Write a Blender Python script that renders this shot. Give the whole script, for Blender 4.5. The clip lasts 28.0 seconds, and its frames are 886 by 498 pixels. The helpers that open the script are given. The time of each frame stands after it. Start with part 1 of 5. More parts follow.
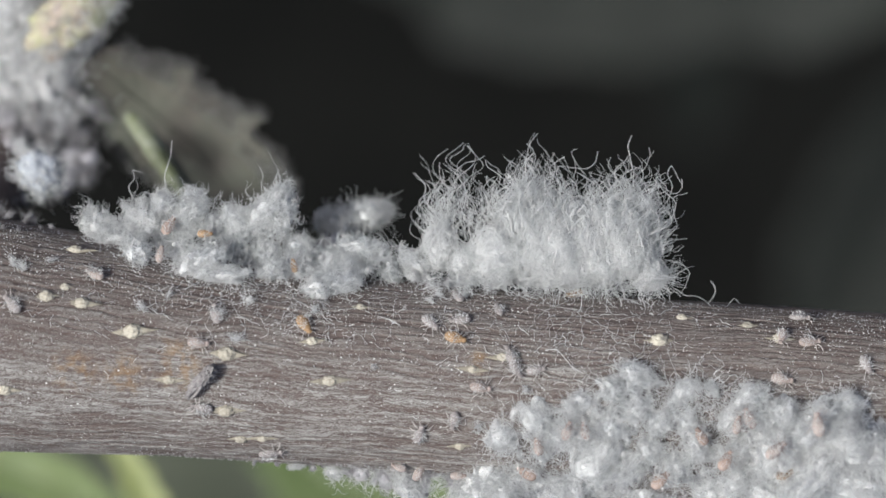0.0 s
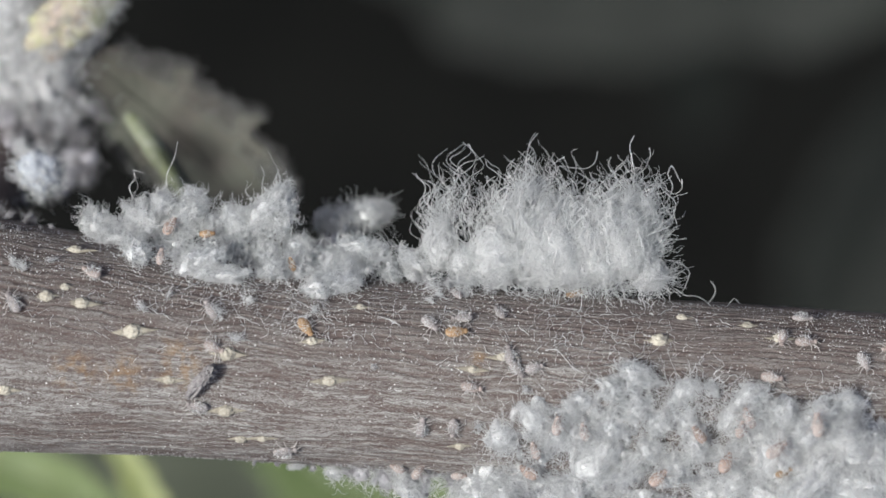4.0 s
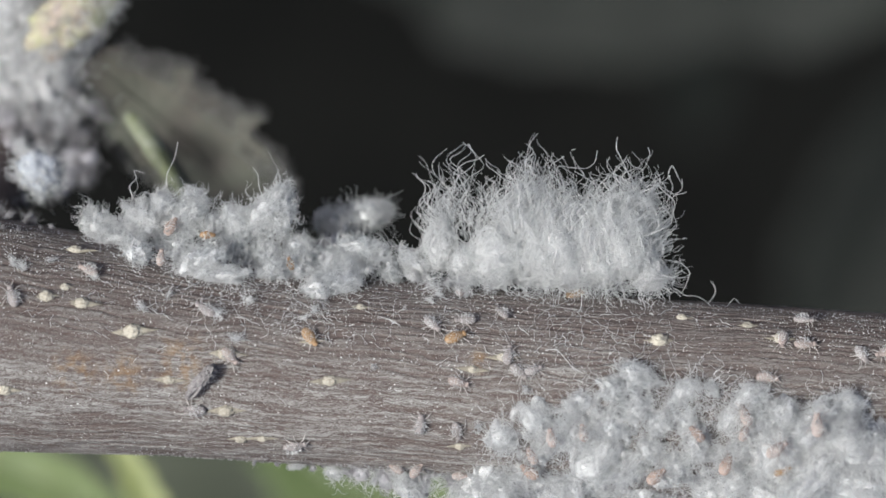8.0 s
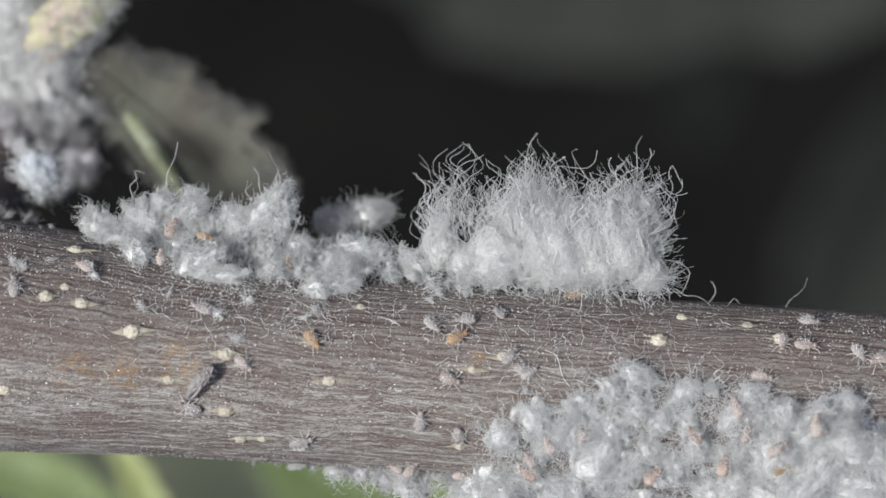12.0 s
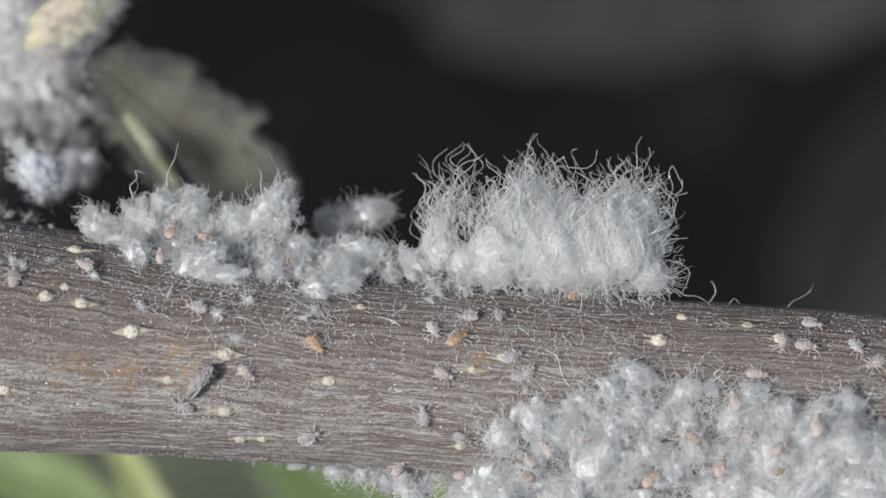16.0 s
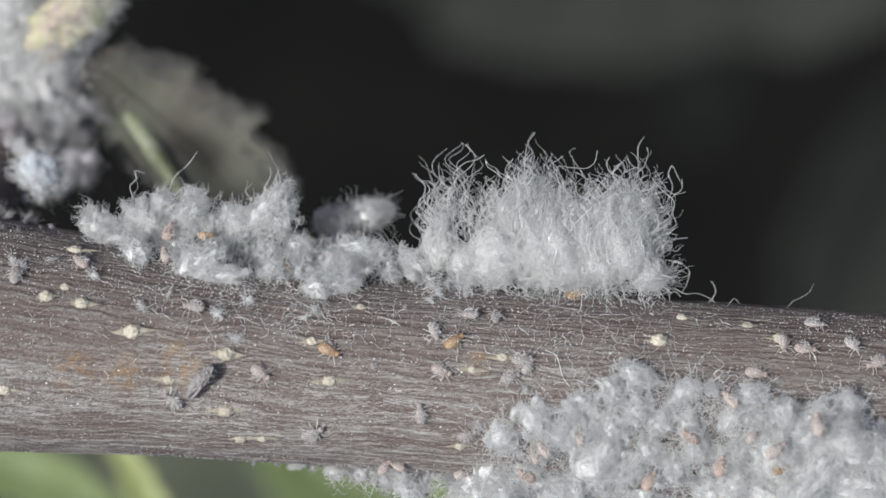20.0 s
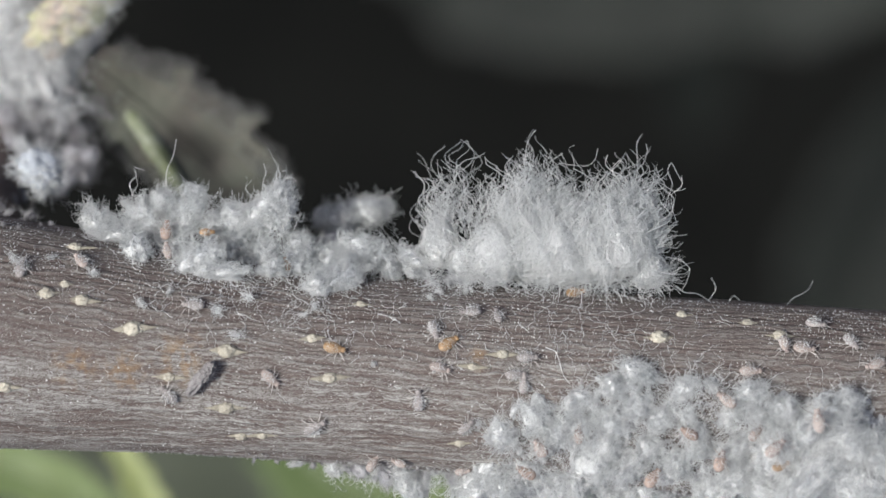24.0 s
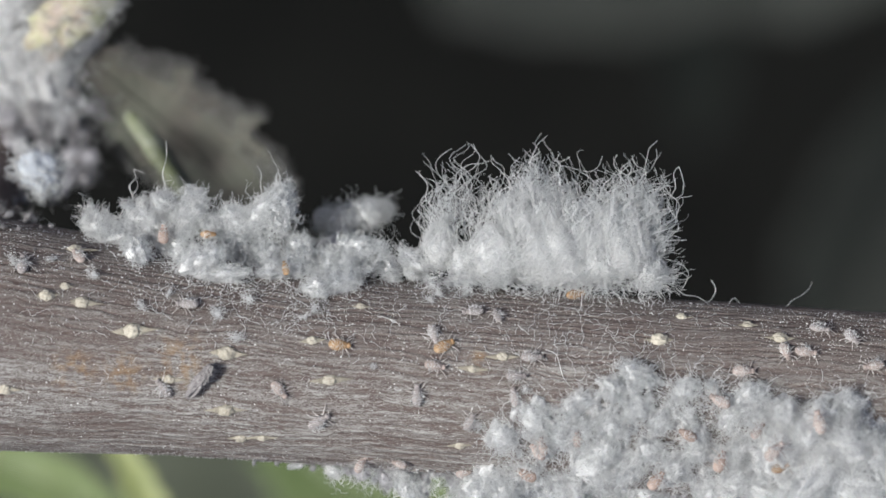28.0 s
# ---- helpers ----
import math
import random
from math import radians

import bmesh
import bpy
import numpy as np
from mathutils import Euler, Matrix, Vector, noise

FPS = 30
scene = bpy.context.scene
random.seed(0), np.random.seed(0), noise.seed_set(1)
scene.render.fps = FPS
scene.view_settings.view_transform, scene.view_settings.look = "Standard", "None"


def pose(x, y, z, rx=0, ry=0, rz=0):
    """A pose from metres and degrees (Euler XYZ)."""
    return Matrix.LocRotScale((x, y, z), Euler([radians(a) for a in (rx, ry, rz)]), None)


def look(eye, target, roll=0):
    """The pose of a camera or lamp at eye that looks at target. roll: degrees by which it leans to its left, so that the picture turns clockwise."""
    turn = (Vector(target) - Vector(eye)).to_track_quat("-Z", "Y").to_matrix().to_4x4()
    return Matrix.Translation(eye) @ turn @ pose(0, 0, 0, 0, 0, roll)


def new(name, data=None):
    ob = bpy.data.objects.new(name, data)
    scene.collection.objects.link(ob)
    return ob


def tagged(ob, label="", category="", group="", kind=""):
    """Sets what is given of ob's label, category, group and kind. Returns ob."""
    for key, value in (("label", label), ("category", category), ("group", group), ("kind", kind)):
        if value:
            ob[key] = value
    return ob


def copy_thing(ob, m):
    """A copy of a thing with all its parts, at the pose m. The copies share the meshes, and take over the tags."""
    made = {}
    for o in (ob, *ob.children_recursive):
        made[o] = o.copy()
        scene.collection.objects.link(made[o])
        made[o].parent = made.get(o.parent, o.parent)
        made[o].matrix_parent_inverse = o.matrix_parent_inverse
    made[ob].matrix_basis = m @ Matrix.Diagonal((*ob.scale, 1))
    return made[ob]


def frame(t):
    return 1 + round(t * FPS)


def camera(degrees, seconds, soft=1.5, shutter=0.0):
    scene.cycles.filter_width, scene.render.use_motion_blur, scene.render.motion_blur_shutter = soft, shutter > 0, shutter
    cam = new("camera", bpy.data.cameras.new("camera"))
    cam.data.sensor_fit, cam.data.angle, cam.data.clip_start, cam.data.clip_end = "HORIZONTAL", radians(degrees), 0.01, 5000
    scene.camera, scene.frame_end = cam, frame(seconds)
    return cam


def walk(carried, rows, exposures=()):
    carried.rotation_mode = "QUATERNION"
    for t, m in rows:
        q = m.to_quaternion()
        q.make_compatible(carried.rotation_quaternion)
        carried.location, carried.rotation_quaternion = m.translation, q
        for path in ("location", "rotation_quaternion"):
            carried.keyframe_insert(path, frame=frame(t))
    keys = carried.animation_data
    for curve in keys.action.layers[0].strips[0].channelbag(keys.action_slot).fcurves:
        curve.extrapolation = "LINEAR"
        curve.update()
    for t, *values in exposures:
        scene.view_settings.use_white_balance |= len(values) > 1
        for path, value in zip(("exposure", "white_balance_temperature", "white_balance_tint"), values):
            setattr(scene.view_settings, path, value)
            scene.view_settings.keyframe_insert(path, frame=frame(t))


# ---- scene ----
# A macro view straight down on a woody twig with a colony of woolly aphids.
# Plan: the twig lies along x, z points from the ground up to the camera; lengths below are in mm.
MM = 0.001
HIGH = 133.2          # the lens above the twig's axis

cam = camera(12.0, 28.0, soft=1.5, shutter=0.5)
cam.data.dof.use_dof = True
cam.data.dof.focus_distance = (HIGH - 2.0) * MM
cam.data.dof.aperture_fstop = 46.0
walk(cam, [(0.0, pose(0, 0, HIGH * MM)), (28.0, pose(0, 0, HIGH * MM))], [(0.0, 0.02, 6100, 4.5), (28.0, 0.02, 6100, 4.5)])

# ---- light ----
TO_SUN = Vector((-0.53, -0.09, 0.83)).normalized()
world = bpy.data.worlds.new("sky")
scene.world = world
world.use_nodes = True
sky = world.node_tree.nodes.new("ShaderNodeTexSky")
sky.sky_type = "NISHITA"
sky.sun_disc = False
sky.air_density, sky.dust_density, sky.ozone_density = 0.4, 5.0, 0.3
sky.sun_elevation = math.asin(TO_SUN.z)
sky.sun_rotation = math.atan2(TO_SUN.x, TO_SUN.y)
world.node_tree.nodes["Background"].inputs[1].default_value = 0.15
world.node_tree.links.new(sky.outputs[0], world.node_tree.nodes["Background"].inputs[0])
sun = new("sun", bpy.data.lights.new("sun", "SUN"))
sun.data.energy = 3.6
sun.data.angle = radians(6)
sun.data.color = (1.0, 0.96, 0.9)
sun.matrix_world = look(TO_SUN * 0.5, (0, 0, 0))


# ---- materials ----
def material(name, rough=0.6, spec=0.3):
    m = bpy.data.materials.new(name)
    m.use_nodes = True
    b = m.node_tree.nodes["Principled BSDF"]
    b.inputs["Roughness"].default_value = rough
    b.inputs["Specular IOR Level"].default_value = spec
    return m, m.node_tree.nodes, m.node_tree.links, b


def noise_node(m, scale, detail=4.0, stretch=(1, 1, 1), wander=0.0):
    """A noise in the object's own metres; scale is in cycles per mm."""
    n, l = m.node_tree.nodes, m.node_tree.links
    co, mp, tex = n.new("ShaderNodeTexCoord"), n.new("ShaderNodeMapping"), n.new("ShaderNodeTexNoise")
    mp.inputs["Scale"].default_value = [1000 * s for s in stretch]
    tex.inputs["Scale"].default_value, tex.inputs["Detail"].default_value = scale, detail
    tex.inputs["Distortion"].default_value = wander
    l.new(co.outputs["Object"], mp.inputs[0])
    l.new(mp.outputs[0], tex.inputs["Vector"])
    return tex.outputs["Fac"]


def ramp(m, fac, stops):
    r = m.node_tree.nodes.new("ShaderNodeValToRGB")
    e = r.color_ramp.elements
    while len(e) < len(stops):
        e.new(0.5)
    for k, (pos, col) in enumerate(stops):
        e[k].position, e[k].color = pos, (*col, 1)
    m.node_tree.links.new(fac, r.inputs[0])
    return r.outputs[0]


def mixed(m, fac, a, b):
    x = m.node_tree.nodes.new("ShaderNodeMix")
    x.data_type = "RGBA"
    for sock, v in ((x.inputs["Factor"], fac), (x.inputs["A"], a), (x.inputs["B"], b)):
        if isinstance(v, (float, int)):
            sock.default_value = v
        elif isinstance(v, tuple):
            sock.default_value = (*v, 1)
        else:
            m.node_tree.links.new(v, sock)
    return x.outputs["Result"]


def bumped(m, b, fac, strength, distance):
    n = m.node_tree.nodes.new("ShaderNodeBump")
    n.inputs["Strength"].default_value, n.inputs["Distance"].default_value = strength, distance * MM
    m.node_tree.links.new(fac, n.inputs["Height"])
    m.node_tree.links.new(n.outputs[0], b.inputs["Normal"])


def mottled(name, dark, pale, scale, rough=0.6, bump=0.3, fine=4.0, stretch=(1, 1, 1), spread=0.18, spec=0.3):
    """Two colours mixed at two scales, with a fine relief and a little change from thing to thing."""
    m, n, l, b = material(name, rough, spec)
    big, small = noise_node(m, scale, 3, stretch), noise_node(m, scale * fine, 4, stretch)
    col = ramp(m, big, [(0.34, dark), (0.66, pale)])
    speck = ramp(m, small, [(0.35, dark), (0.62, pale)])
    col = mixed(m, 0.45, col, speck)
    info, hsv = n.new("ShaderNodeObjectInfo"), n.new("ShaderNodeHueSaturation")
    span = n.new("ShaderNodeMapRange")
    span.inputs["To Min"].default_value, span.inputs["To Max"].default_value = 1 - spread, 1 + spread * 0.5
    l.new(info.outputs["Random"], span.inputs["Value"])
    l.new(span.outputs[0], hsv.inputs["Value"])
    l.new(col, hsv.inputs["Color"])
    l.new(hsv.outputs[0], b.inputs["Base Color"])
    bumped(m, b, small, bump, 0.4 / (scale * fine))
    return m


def bark_material():
    """Long wavy grey fibres that part and join along the twig, brown cracks between them, reddish bare stretches, powder and rusty stains."""
    m, n, l, b = material("bark", 0.78, 0.22)

    def sums(op, a, c):
        x = n.new("ShaderNodeMath")
        x.operation = op
        for sock, v in zip(x.inputs, (a, c)):
            if isinstance(v, float):
                sock.default_value = v
            else:
                l.new(v, sock)
        return x.outputs[0]

    relief = n.new("ShaderNodeAttribute")
    relief.attribute_name = "relief"
    # the fibres waver: the coordinates across the twig are pushed to and fro along it
    co, mm, wob, off, push = [n.new(k) for k in ("ShaderNodeTexCoord", "ShaderNodeVectorMath", "ShaderNodeTexNoise", "ShaderNodeVectorMath", "ShaderNodeVectorMath")]
    mm.operation, off.operation, push.operation = "SCALE", "MULTIPLY_ADD", "ADD"
    mm.inputs["Scale"].default_value = 1000.0
    wob.inputs["Scale"].default_value, wob.inputs["Detail"].default_value = 3.4, 3.0
    off.inputs[1].default_value, off.inputs[2].default_value = (0.0, 0.26, 0.26), (0.0, -0.13, -0.13)
    l.new(co.outputs["Object"], mm.inputs[0])
    l.new(mm.outputs[0], wob.inputs["Vector"])
    l.new(wob.outputs["Color"], off.inputs[0])
    l.new(mm.outputs[0], push.inputs[0])
    l.new(off.outputs[0], push.inputs[1])

    def strand(scale, detail, along):
        mp, tex = n.new("ShaderNodeMapping"), n.new("ShaderNodeTexNoise")
        mp.inputs["Scale"].default_value = (along, 1, 1)
        tex.inputs["Scale"].default_value, tex.inputs["Detail"].default_value = scale, detail
        l.new(push.outputs[0], mp.inputs[0])
        l.new(mp.outputs[0], tex.inputs["Vector"])
        return tex.outputs["Fac"]

    long = strand(11.0, 2.0, 0.05)
    fibre = strand(21.0, 3.0, 0.06)
    fine = strand(40.0, 3.0, 0.18)
    patch = noise_node(m, 0.5, 3, (0.35, 1, 1))
    height = sums("ADD", sums("MULTIPLY", relief.outputs["Fac"], 0.36), sums("ADD", sums("MULTIPLY", fibre, 0.34), sums("ADD", sums("MULTIPLY", long, 0.20), sums("MULTIPLY", fine, 0.16))))
    brown = ramp(m, patch, [(0.3, (0.102, 0.077, 0.070)), (0.7, (0.137, 0.110, 0.099))])
    grey = ramp(m, fine, [(0.28, (0.158, 0.149, 0.141)), (0.72, (0.275, 0.264, 0.252))])
    crest = ramp(m, height, [(0.47, (0, 0, 0)), (0.55, (1, 1, 1))])
    fibre_share = ramp(m, noise_node(m, 0.7, 4, (0.25, 1, 1), 0.4), [(0.34, (0.55, 0.55, 0.55)), (0.56, (1, 1, 1))])
    # grey fibre thins out towards larger x and over the upper flank, leaving redder brown
    where, thin_x = n.new("ShaderNodeSeparateXYZ"), n.new("ShaderNodeMapRange")
    thin_x.inputs["From Min"].default_value, thin_x.inputs["From Max"].default_value, thin_x.inputs["To Min"].default_value, thin_x.inputs["To Max"].default_value = -3.0, 9.0, 1.0, 0.65
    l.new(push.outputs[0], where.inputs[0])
    l.new(where.outputs[0], thin_x.inputs["Value"])
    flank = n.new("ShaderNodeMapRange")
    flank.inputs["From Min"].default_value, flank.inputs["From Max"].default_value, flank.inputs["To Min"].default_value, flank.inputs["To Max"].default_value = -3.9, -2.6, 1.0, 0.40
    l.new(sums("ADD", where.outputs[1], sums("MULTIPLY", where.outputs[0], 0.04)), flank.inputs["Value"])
    fibre_share = sums("MULTIPLY", sums("MULTIPLY", fibre_share, thin_x.outputs[0]), flank.outputs[0])
    col = mixed(m, sums("MULTIPLY", crest, fibre_share), brown, grey)
    # the tops of the ridges are bleached
    top = ramp(m, height, [(0.54, (0, 0, 0)), (0.63, (0.9, 0.9, 0.9))])
    col = mixed(m, sums("MULTIPLY", top, fibre_share), col, (0.345, 0.334, 0.318))
    powder = ramp(m, noise_node(m, 26.0, 2, (0.6, 1, 1)), [(0.58, (0, 0, 0)), (0.67, (0.7, 0.7, 0.7))])
    col = mixed(m, sums("MULTIPLY", powder, ramp(m, noise_node(m, 0.9, 3), [(0.42, (0, 0, 0)), (0.6, (1, 1, 1))])), col, (0.40, 0.39, 0.38))
    # cracks run along between the fibres
    for scale, wide, deep in ((10.0, 0.036, 0.9), (16.0, 0.045, 0.75)):
        gap = n.new("ShaderNodeMapRange")
        gap.inputs["From Min"].default_value, gap.inputs["From Max"].default_value = wide, wide * 0.25
        gap.inputs["To Max"].default_value = deep
        l.new(sums("ABSOLUTE", sums("SUBTRACT", strand(scale, 1.5, 0.055), 0.5), 0.0), gap.inputs["Value"])
        col = mixed(m, gap.outputs[0], col, (0.080, 0.058, 0.053))
    pale = n.new("ShaderNodeMapRange")
    pale.inputs["From Min"].default_value, pale.inputs["From Max"].default_value, pale.inputs["To Max"].default_value = 0.03, 0.008, 0.7
    l.new(sums("ABSOLUTE", sums("SUBTRACT", strand(14.0, 1.0, 0.05), 0.47), 0.0), pale.inputs["Value"])
    col = mixed(m, sums("MULTIPLY", pale.outputs[0], fibre_share), col, (0.35, 0.34, 0.325))
    # rusty stains with a shape of their own
    co = n.new("ShaderNodeTexCoord")
    for x, y, z, r in STAINS:
        d = n.new("ShaderNodeVectorMath")
        d.operation = "DISTANCE"
        d.inputs[1].default_value = (x * MM, y * MM, z * MM)
        l.new(co.outputs["Object"], d.inputs[0])
        f = n.new("ShaderNodeMapRange")
        f.inputs["From Min"].default_value, f.inputs["From Max"].default_value = r * MM, r * 0.15 * MM
        l.new(d.outputs["Value"], f.inputs["Value"])
        blot = ramp(m, noise_node(m, 3.2, 4), [(0.44, (0, 0, 0)), (0.62, (0.6, 0.6, 0.6))])
        col = mixed(m, sums("MULTIPLY", f.outputs[0], blot), col, (0.26, 0.155, 0.065))
    l.new(col, b.inputs["Base Color"])
    bumped(m, b, height, 0.9, 0.08)
    return m


def soft_wax(name, dark, pale, deep):
    """A fluffy body of wax in which light spreads before it leaves."""
    m, n, l, b = material(name, 0.75, 0.2)
    l.new(ramp(m, noise_node(m, 2.2, 5), [(0.32, dark), (0.60, pale)]), b.inputs["Base Color"])
    b.inputs["Subsurface Weight"].default_value = 1.0
    b.inputs["Subsurface Radius"].default_value = (1.0, 1.0, 1.0)
    b.inputs["Subsurface Scale"].default_value = deep * MM
    bumped(m, b, noise_node(m, 16.0, 5), 0.7, 0.05)
    return m


def wax_material(name, dark, pale, glow=0.25, spread=0.12, sheer=0.0, rough=0.42, relief=0.9, gloss=0.45, sheen=0.0):
    """Soft wax that lets some light through."""
    m, n, l, b = material(name, rough, gloss)
    col = ramp(m, noise_node(m, 1.4, 4), [(0.3, dark), (0.62, pale)])
    info, hsv, span = n.new("ShaderNodeObjectInfo"), n.new("ShaderNodeHueSaturation"), n.new("ShaderNodeMapRange")
    span.inputs["To Min"].default_value, span.inputs["To Max"].default_value = 1 - spread, 1.0
    l.new(info.outputs["Random"], span.inputs["Value"])
    l.new(span.outputs[0], hsv.inputs["Value"])
    l.new(col, hsv.inputs["Color"])
    l.new(hsv.outputs[0], b.inputs["Base Color"])
    if relief:
        bumped(m, b, noise_node(m, 14.0, 5), relief, 0.05)
    if glow:
        t, mx = n.new("ShaderNodeBsdfTranslucent"), n.new("ShaderNodeMixShader")
        l.new(hsv.outputs[0], t.inputs["Color"])
        mx.inputs[0].default_value = glow
        body = b.outputs[0]
        if sheen:
            shine, ms = n.new("ShaderNodeBsdfGlossy"), n.new("ShaderNodeMixShader")
            shine.inputs["Roughness"].default_value, ms.inputs[0].default_value = rough, sheen
            l.new(body, ms.inputs[1])
            l.new(shine.outputs[0], ms.inputs[2])
            body = ms.outputs[0]
        l.new(body, mx.inputs[1])
        l.new(t.outputs[0], mx.inputs[2])
        clear, mc = n.new("ShaderNodeBsdfTransparent"), n.new("ShaderNodeMixShader")
        mc.inputs[0].default_value = sheer
        l.new(mx.outputs[0], mc.inputs[1])
        l.new(clear.outputs[0], mc.inputs[2])
        l.new(mc.outputs[0], n["Material Output"].inputs["Surface"])
    return m


STAINS = [(-9.83, -3.80, 3.0, 0.9), (-8.08, -3.47, 2.95, 1.1), (-11.38, -3.72, 3.2, 0.9), (1.15, -3.48, 2.9, 0.5)]
BARK = bark_material()
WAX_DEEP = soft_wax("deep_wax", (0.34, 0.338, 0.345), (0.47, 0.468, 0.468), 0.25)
WAX_BRIGHT = soft_wax("bright_wax", (0.62, 0.62, 0.62), (0.75, 0.75, 0.748), 0.3)
WAX = soft_wax("wax", (0.48, 0.48, 0.485), (0.61, 0.61, 0.612), 0.3)
WAX_THREAD = wax_material("wax_thread", (0.935, 0.938, 0.942), (0.975, 0.977, 0.978), 0.58, 0.03, 0.04, 0.18, 0.0, 0.9, 0.26)
# this grey serves wax dust and, on the side shoot, painted-in shade
WAX_GREY = wax_material("dusty_shade_grey_wax", (0.36, 0.34, 0.35), (0.54, 0.52, 0.53), 0.35)
WAX_BLUE = wax_material("bluish_wax", (0.40, 0.43, 0.50), (0.62, 0.65, 0.70), 0.25)
WAX_MAUVE = wax_material("mauve_wax", (0.60, 0.58, 0.61), (0.80, 0.78, 0.81), 0.45)
DUST = wax_material("wax_dust", (0.62, 0.62, 0.63), (0.85, 0.85, 0.84), 0.0)
WAX_DULL = wax_material("dull_wax", (0.2604, 0.2511, 0.2418), (0.3906, 0.3813, 0.3674), 0.3, 0.1, 0.2)
CORK = mottled("cork", (0.32, 0.285, 0.23), (0.52, 0.485, 0.41), 11.0, 0.8, 0.7)
CORK_LIP = mottled("cork_lip", (0.205, 0.182, 0.145), (0.33, 0.302, 0.245), 5.0, 0.8, 0.5)
GREY_SKIN = mottled("mauve_skin", (0.215, 0.188, 0.184), (0.385, 0.355, 0.347), 9.0, 0.55, 0.4)
PINK_SKIN = mottled("pinkish_skin", (0.245, 0.190, 0.172), (0.44, 0.385, 0.36), 9.0, 0.5, 0.4)
ORANGE_SKIN = mottled("orange_skin", (0.27, 0.155, 0.072), (0.38, 0.265, 0.16), 6.0, 0.4, 0.4)
BROWN_SKIN = mottled("brown_skin", (0.24, 0.175, 0.148), (0.38, 0.30, 0.265), 6.0, 0.5, 0.4)
LEG_SKIN = mottled("leg_skin", (0.36, 0.33, 0.315), (0.50, 0.47, 0.455), 8.0, 0.5, 0.3)
EYE = mottled("eye", (0.03, 0.02, 0.02), (0.06, 0.04, 0.035), 8.0, 0.3, 0.1)
FLAKE = mottled("flake_bark", (0.1150, 0.1035, 0.1058), (0.3105, 0.2932, 0.2932), 9.0, 0.85, 0.8)
LEAF_BROWN = mottled("withered_leaf", (0.112, 0.094, 0.084), (0.102, 0.105, 0.082), 0.16, 0.7, 0.4)
# near-black leaf colours: the shade deep below the twig is put into them
LEAF_SHADE_TINTED = mottled("dark_leaf", (0.0037, 0.0054, 0.0036), (0.0073, 0.0097, 0.0065), 0.03, 0.6, 0.4)
LEAF_SHADE_TINTED_GREY = mottled("shade_tinted_grey_leaf", (0.0040, 0.0054, 0.0039), (0.0074, 0.0092, 0.0068), 0.03, 0.7, 0.4)
LEAF_DULL = mottled("dull_leaf", (0.0326, 0.0391, 0.0242), (0.0558, 0.0632, 0.0418), 0.06, 0.6, 0.3)
LEAF_LIME = mottled("lime_leaf", (0.1767, 0.2046, 0.0651), (0.2790, 0.3069, 0.1302), 0.3, 0.5, 0.3)
LEAF_GREEN = mottled("green_leaf", (0.0930, 0.1302, 0.0465), (0.1581, 0.1953, 0.0837), 0.08, 0.5, 0.3)
STALK = mottled("green_stalk", (0.16, 0.18, 0.085), (0.36, 0.375, 0.30), 0.9, 0.5, 0.3)
BUD = mottled("downy_bud", (0.43, 0.34, 0.30), (0.40, 0.42, 0.24), 0.42, 0.7, 0.4)
# humus darkened to near black: the shade of the plants is in this colour
SOIL_SHADE_TINTED = mottled("humus", (0.0024, 0.0025, 0.0023), (0.0062, 0.0063, 0.0056), 0.01, 0.95, 0.6, spec=0.1)


# ---- mesh helpers ----
def mesh_object(name, verts, faces, mat, parent=None, label="", smooth=True):
    me = bpy.data.meshes.new(name)
    me.from_pydata((np.asarray(verts, dtype=float) * MM).tolist(), [], np.asarray(faces).tolist() if isinstance(faces, np.ndarray) else faces)
    me.materials.append(mat)
    if smooth:
        me.polygons.foreach_set("use_smooth", [True] * len(me.polygons))
    ob = new(name, me)
    if parent:
        ob.parent = parent
    if label:
        ob["label"] = label
    return ob


def part(name, bm, mat, parent=None, label="", smooth=True):
    """Links a bmesh in mm as one mesh object under a thing or a part."""
    for v in bm.verts:
        v.co *= MM
    me = bpy.data.meshes.new(name)
    bm.to_mesh(me)
    bm.free()
    me.materials.append(mat)
    if smooth:
        me.polygons.foreach_set("use_smooth", [True] * len(me.polygons))
    ob = new(name, me)
    if parent:
        ob.parent = parent
    if label:
        ob["label"] = label
    return ob


def thing(name, label, category, group="", kind="", at=None):
    ob = tagged(new(name), label, category, group, kind)
    ob.empty_display_size = 0.0003
    if at is not None:
        ob.matrix_basis = at
    return ob


def place(x, y, z, rx=0, ry=0, rz=0):
    return pose(x * MM, y * MM, z * MM, rx, ry, rz)


def ball(rx, ry, rz, at=(0, 0, 0), sub=2, rough=0.0, freq=2.0, seed=0):
    """A lump: an icosphere drawn out to three half-axes, with an uneven skin."""
    bm = bmesh.new()
    bmesh.ops.create_icosphere(bm, subdivisions=sub, radius=1.0)
    for v in bm.verts:
        k = 1.0 + (rough * noise.fractal(v.co * freq + Vector((seed * 7.3, 1.7, seed)), 0.7, 2.1, 4) if rough else 0)
        v.co = Vector((v.co.x * rx, v.co.y * ry, v.co.z * rz)) * k + Vector(at)
    return bm


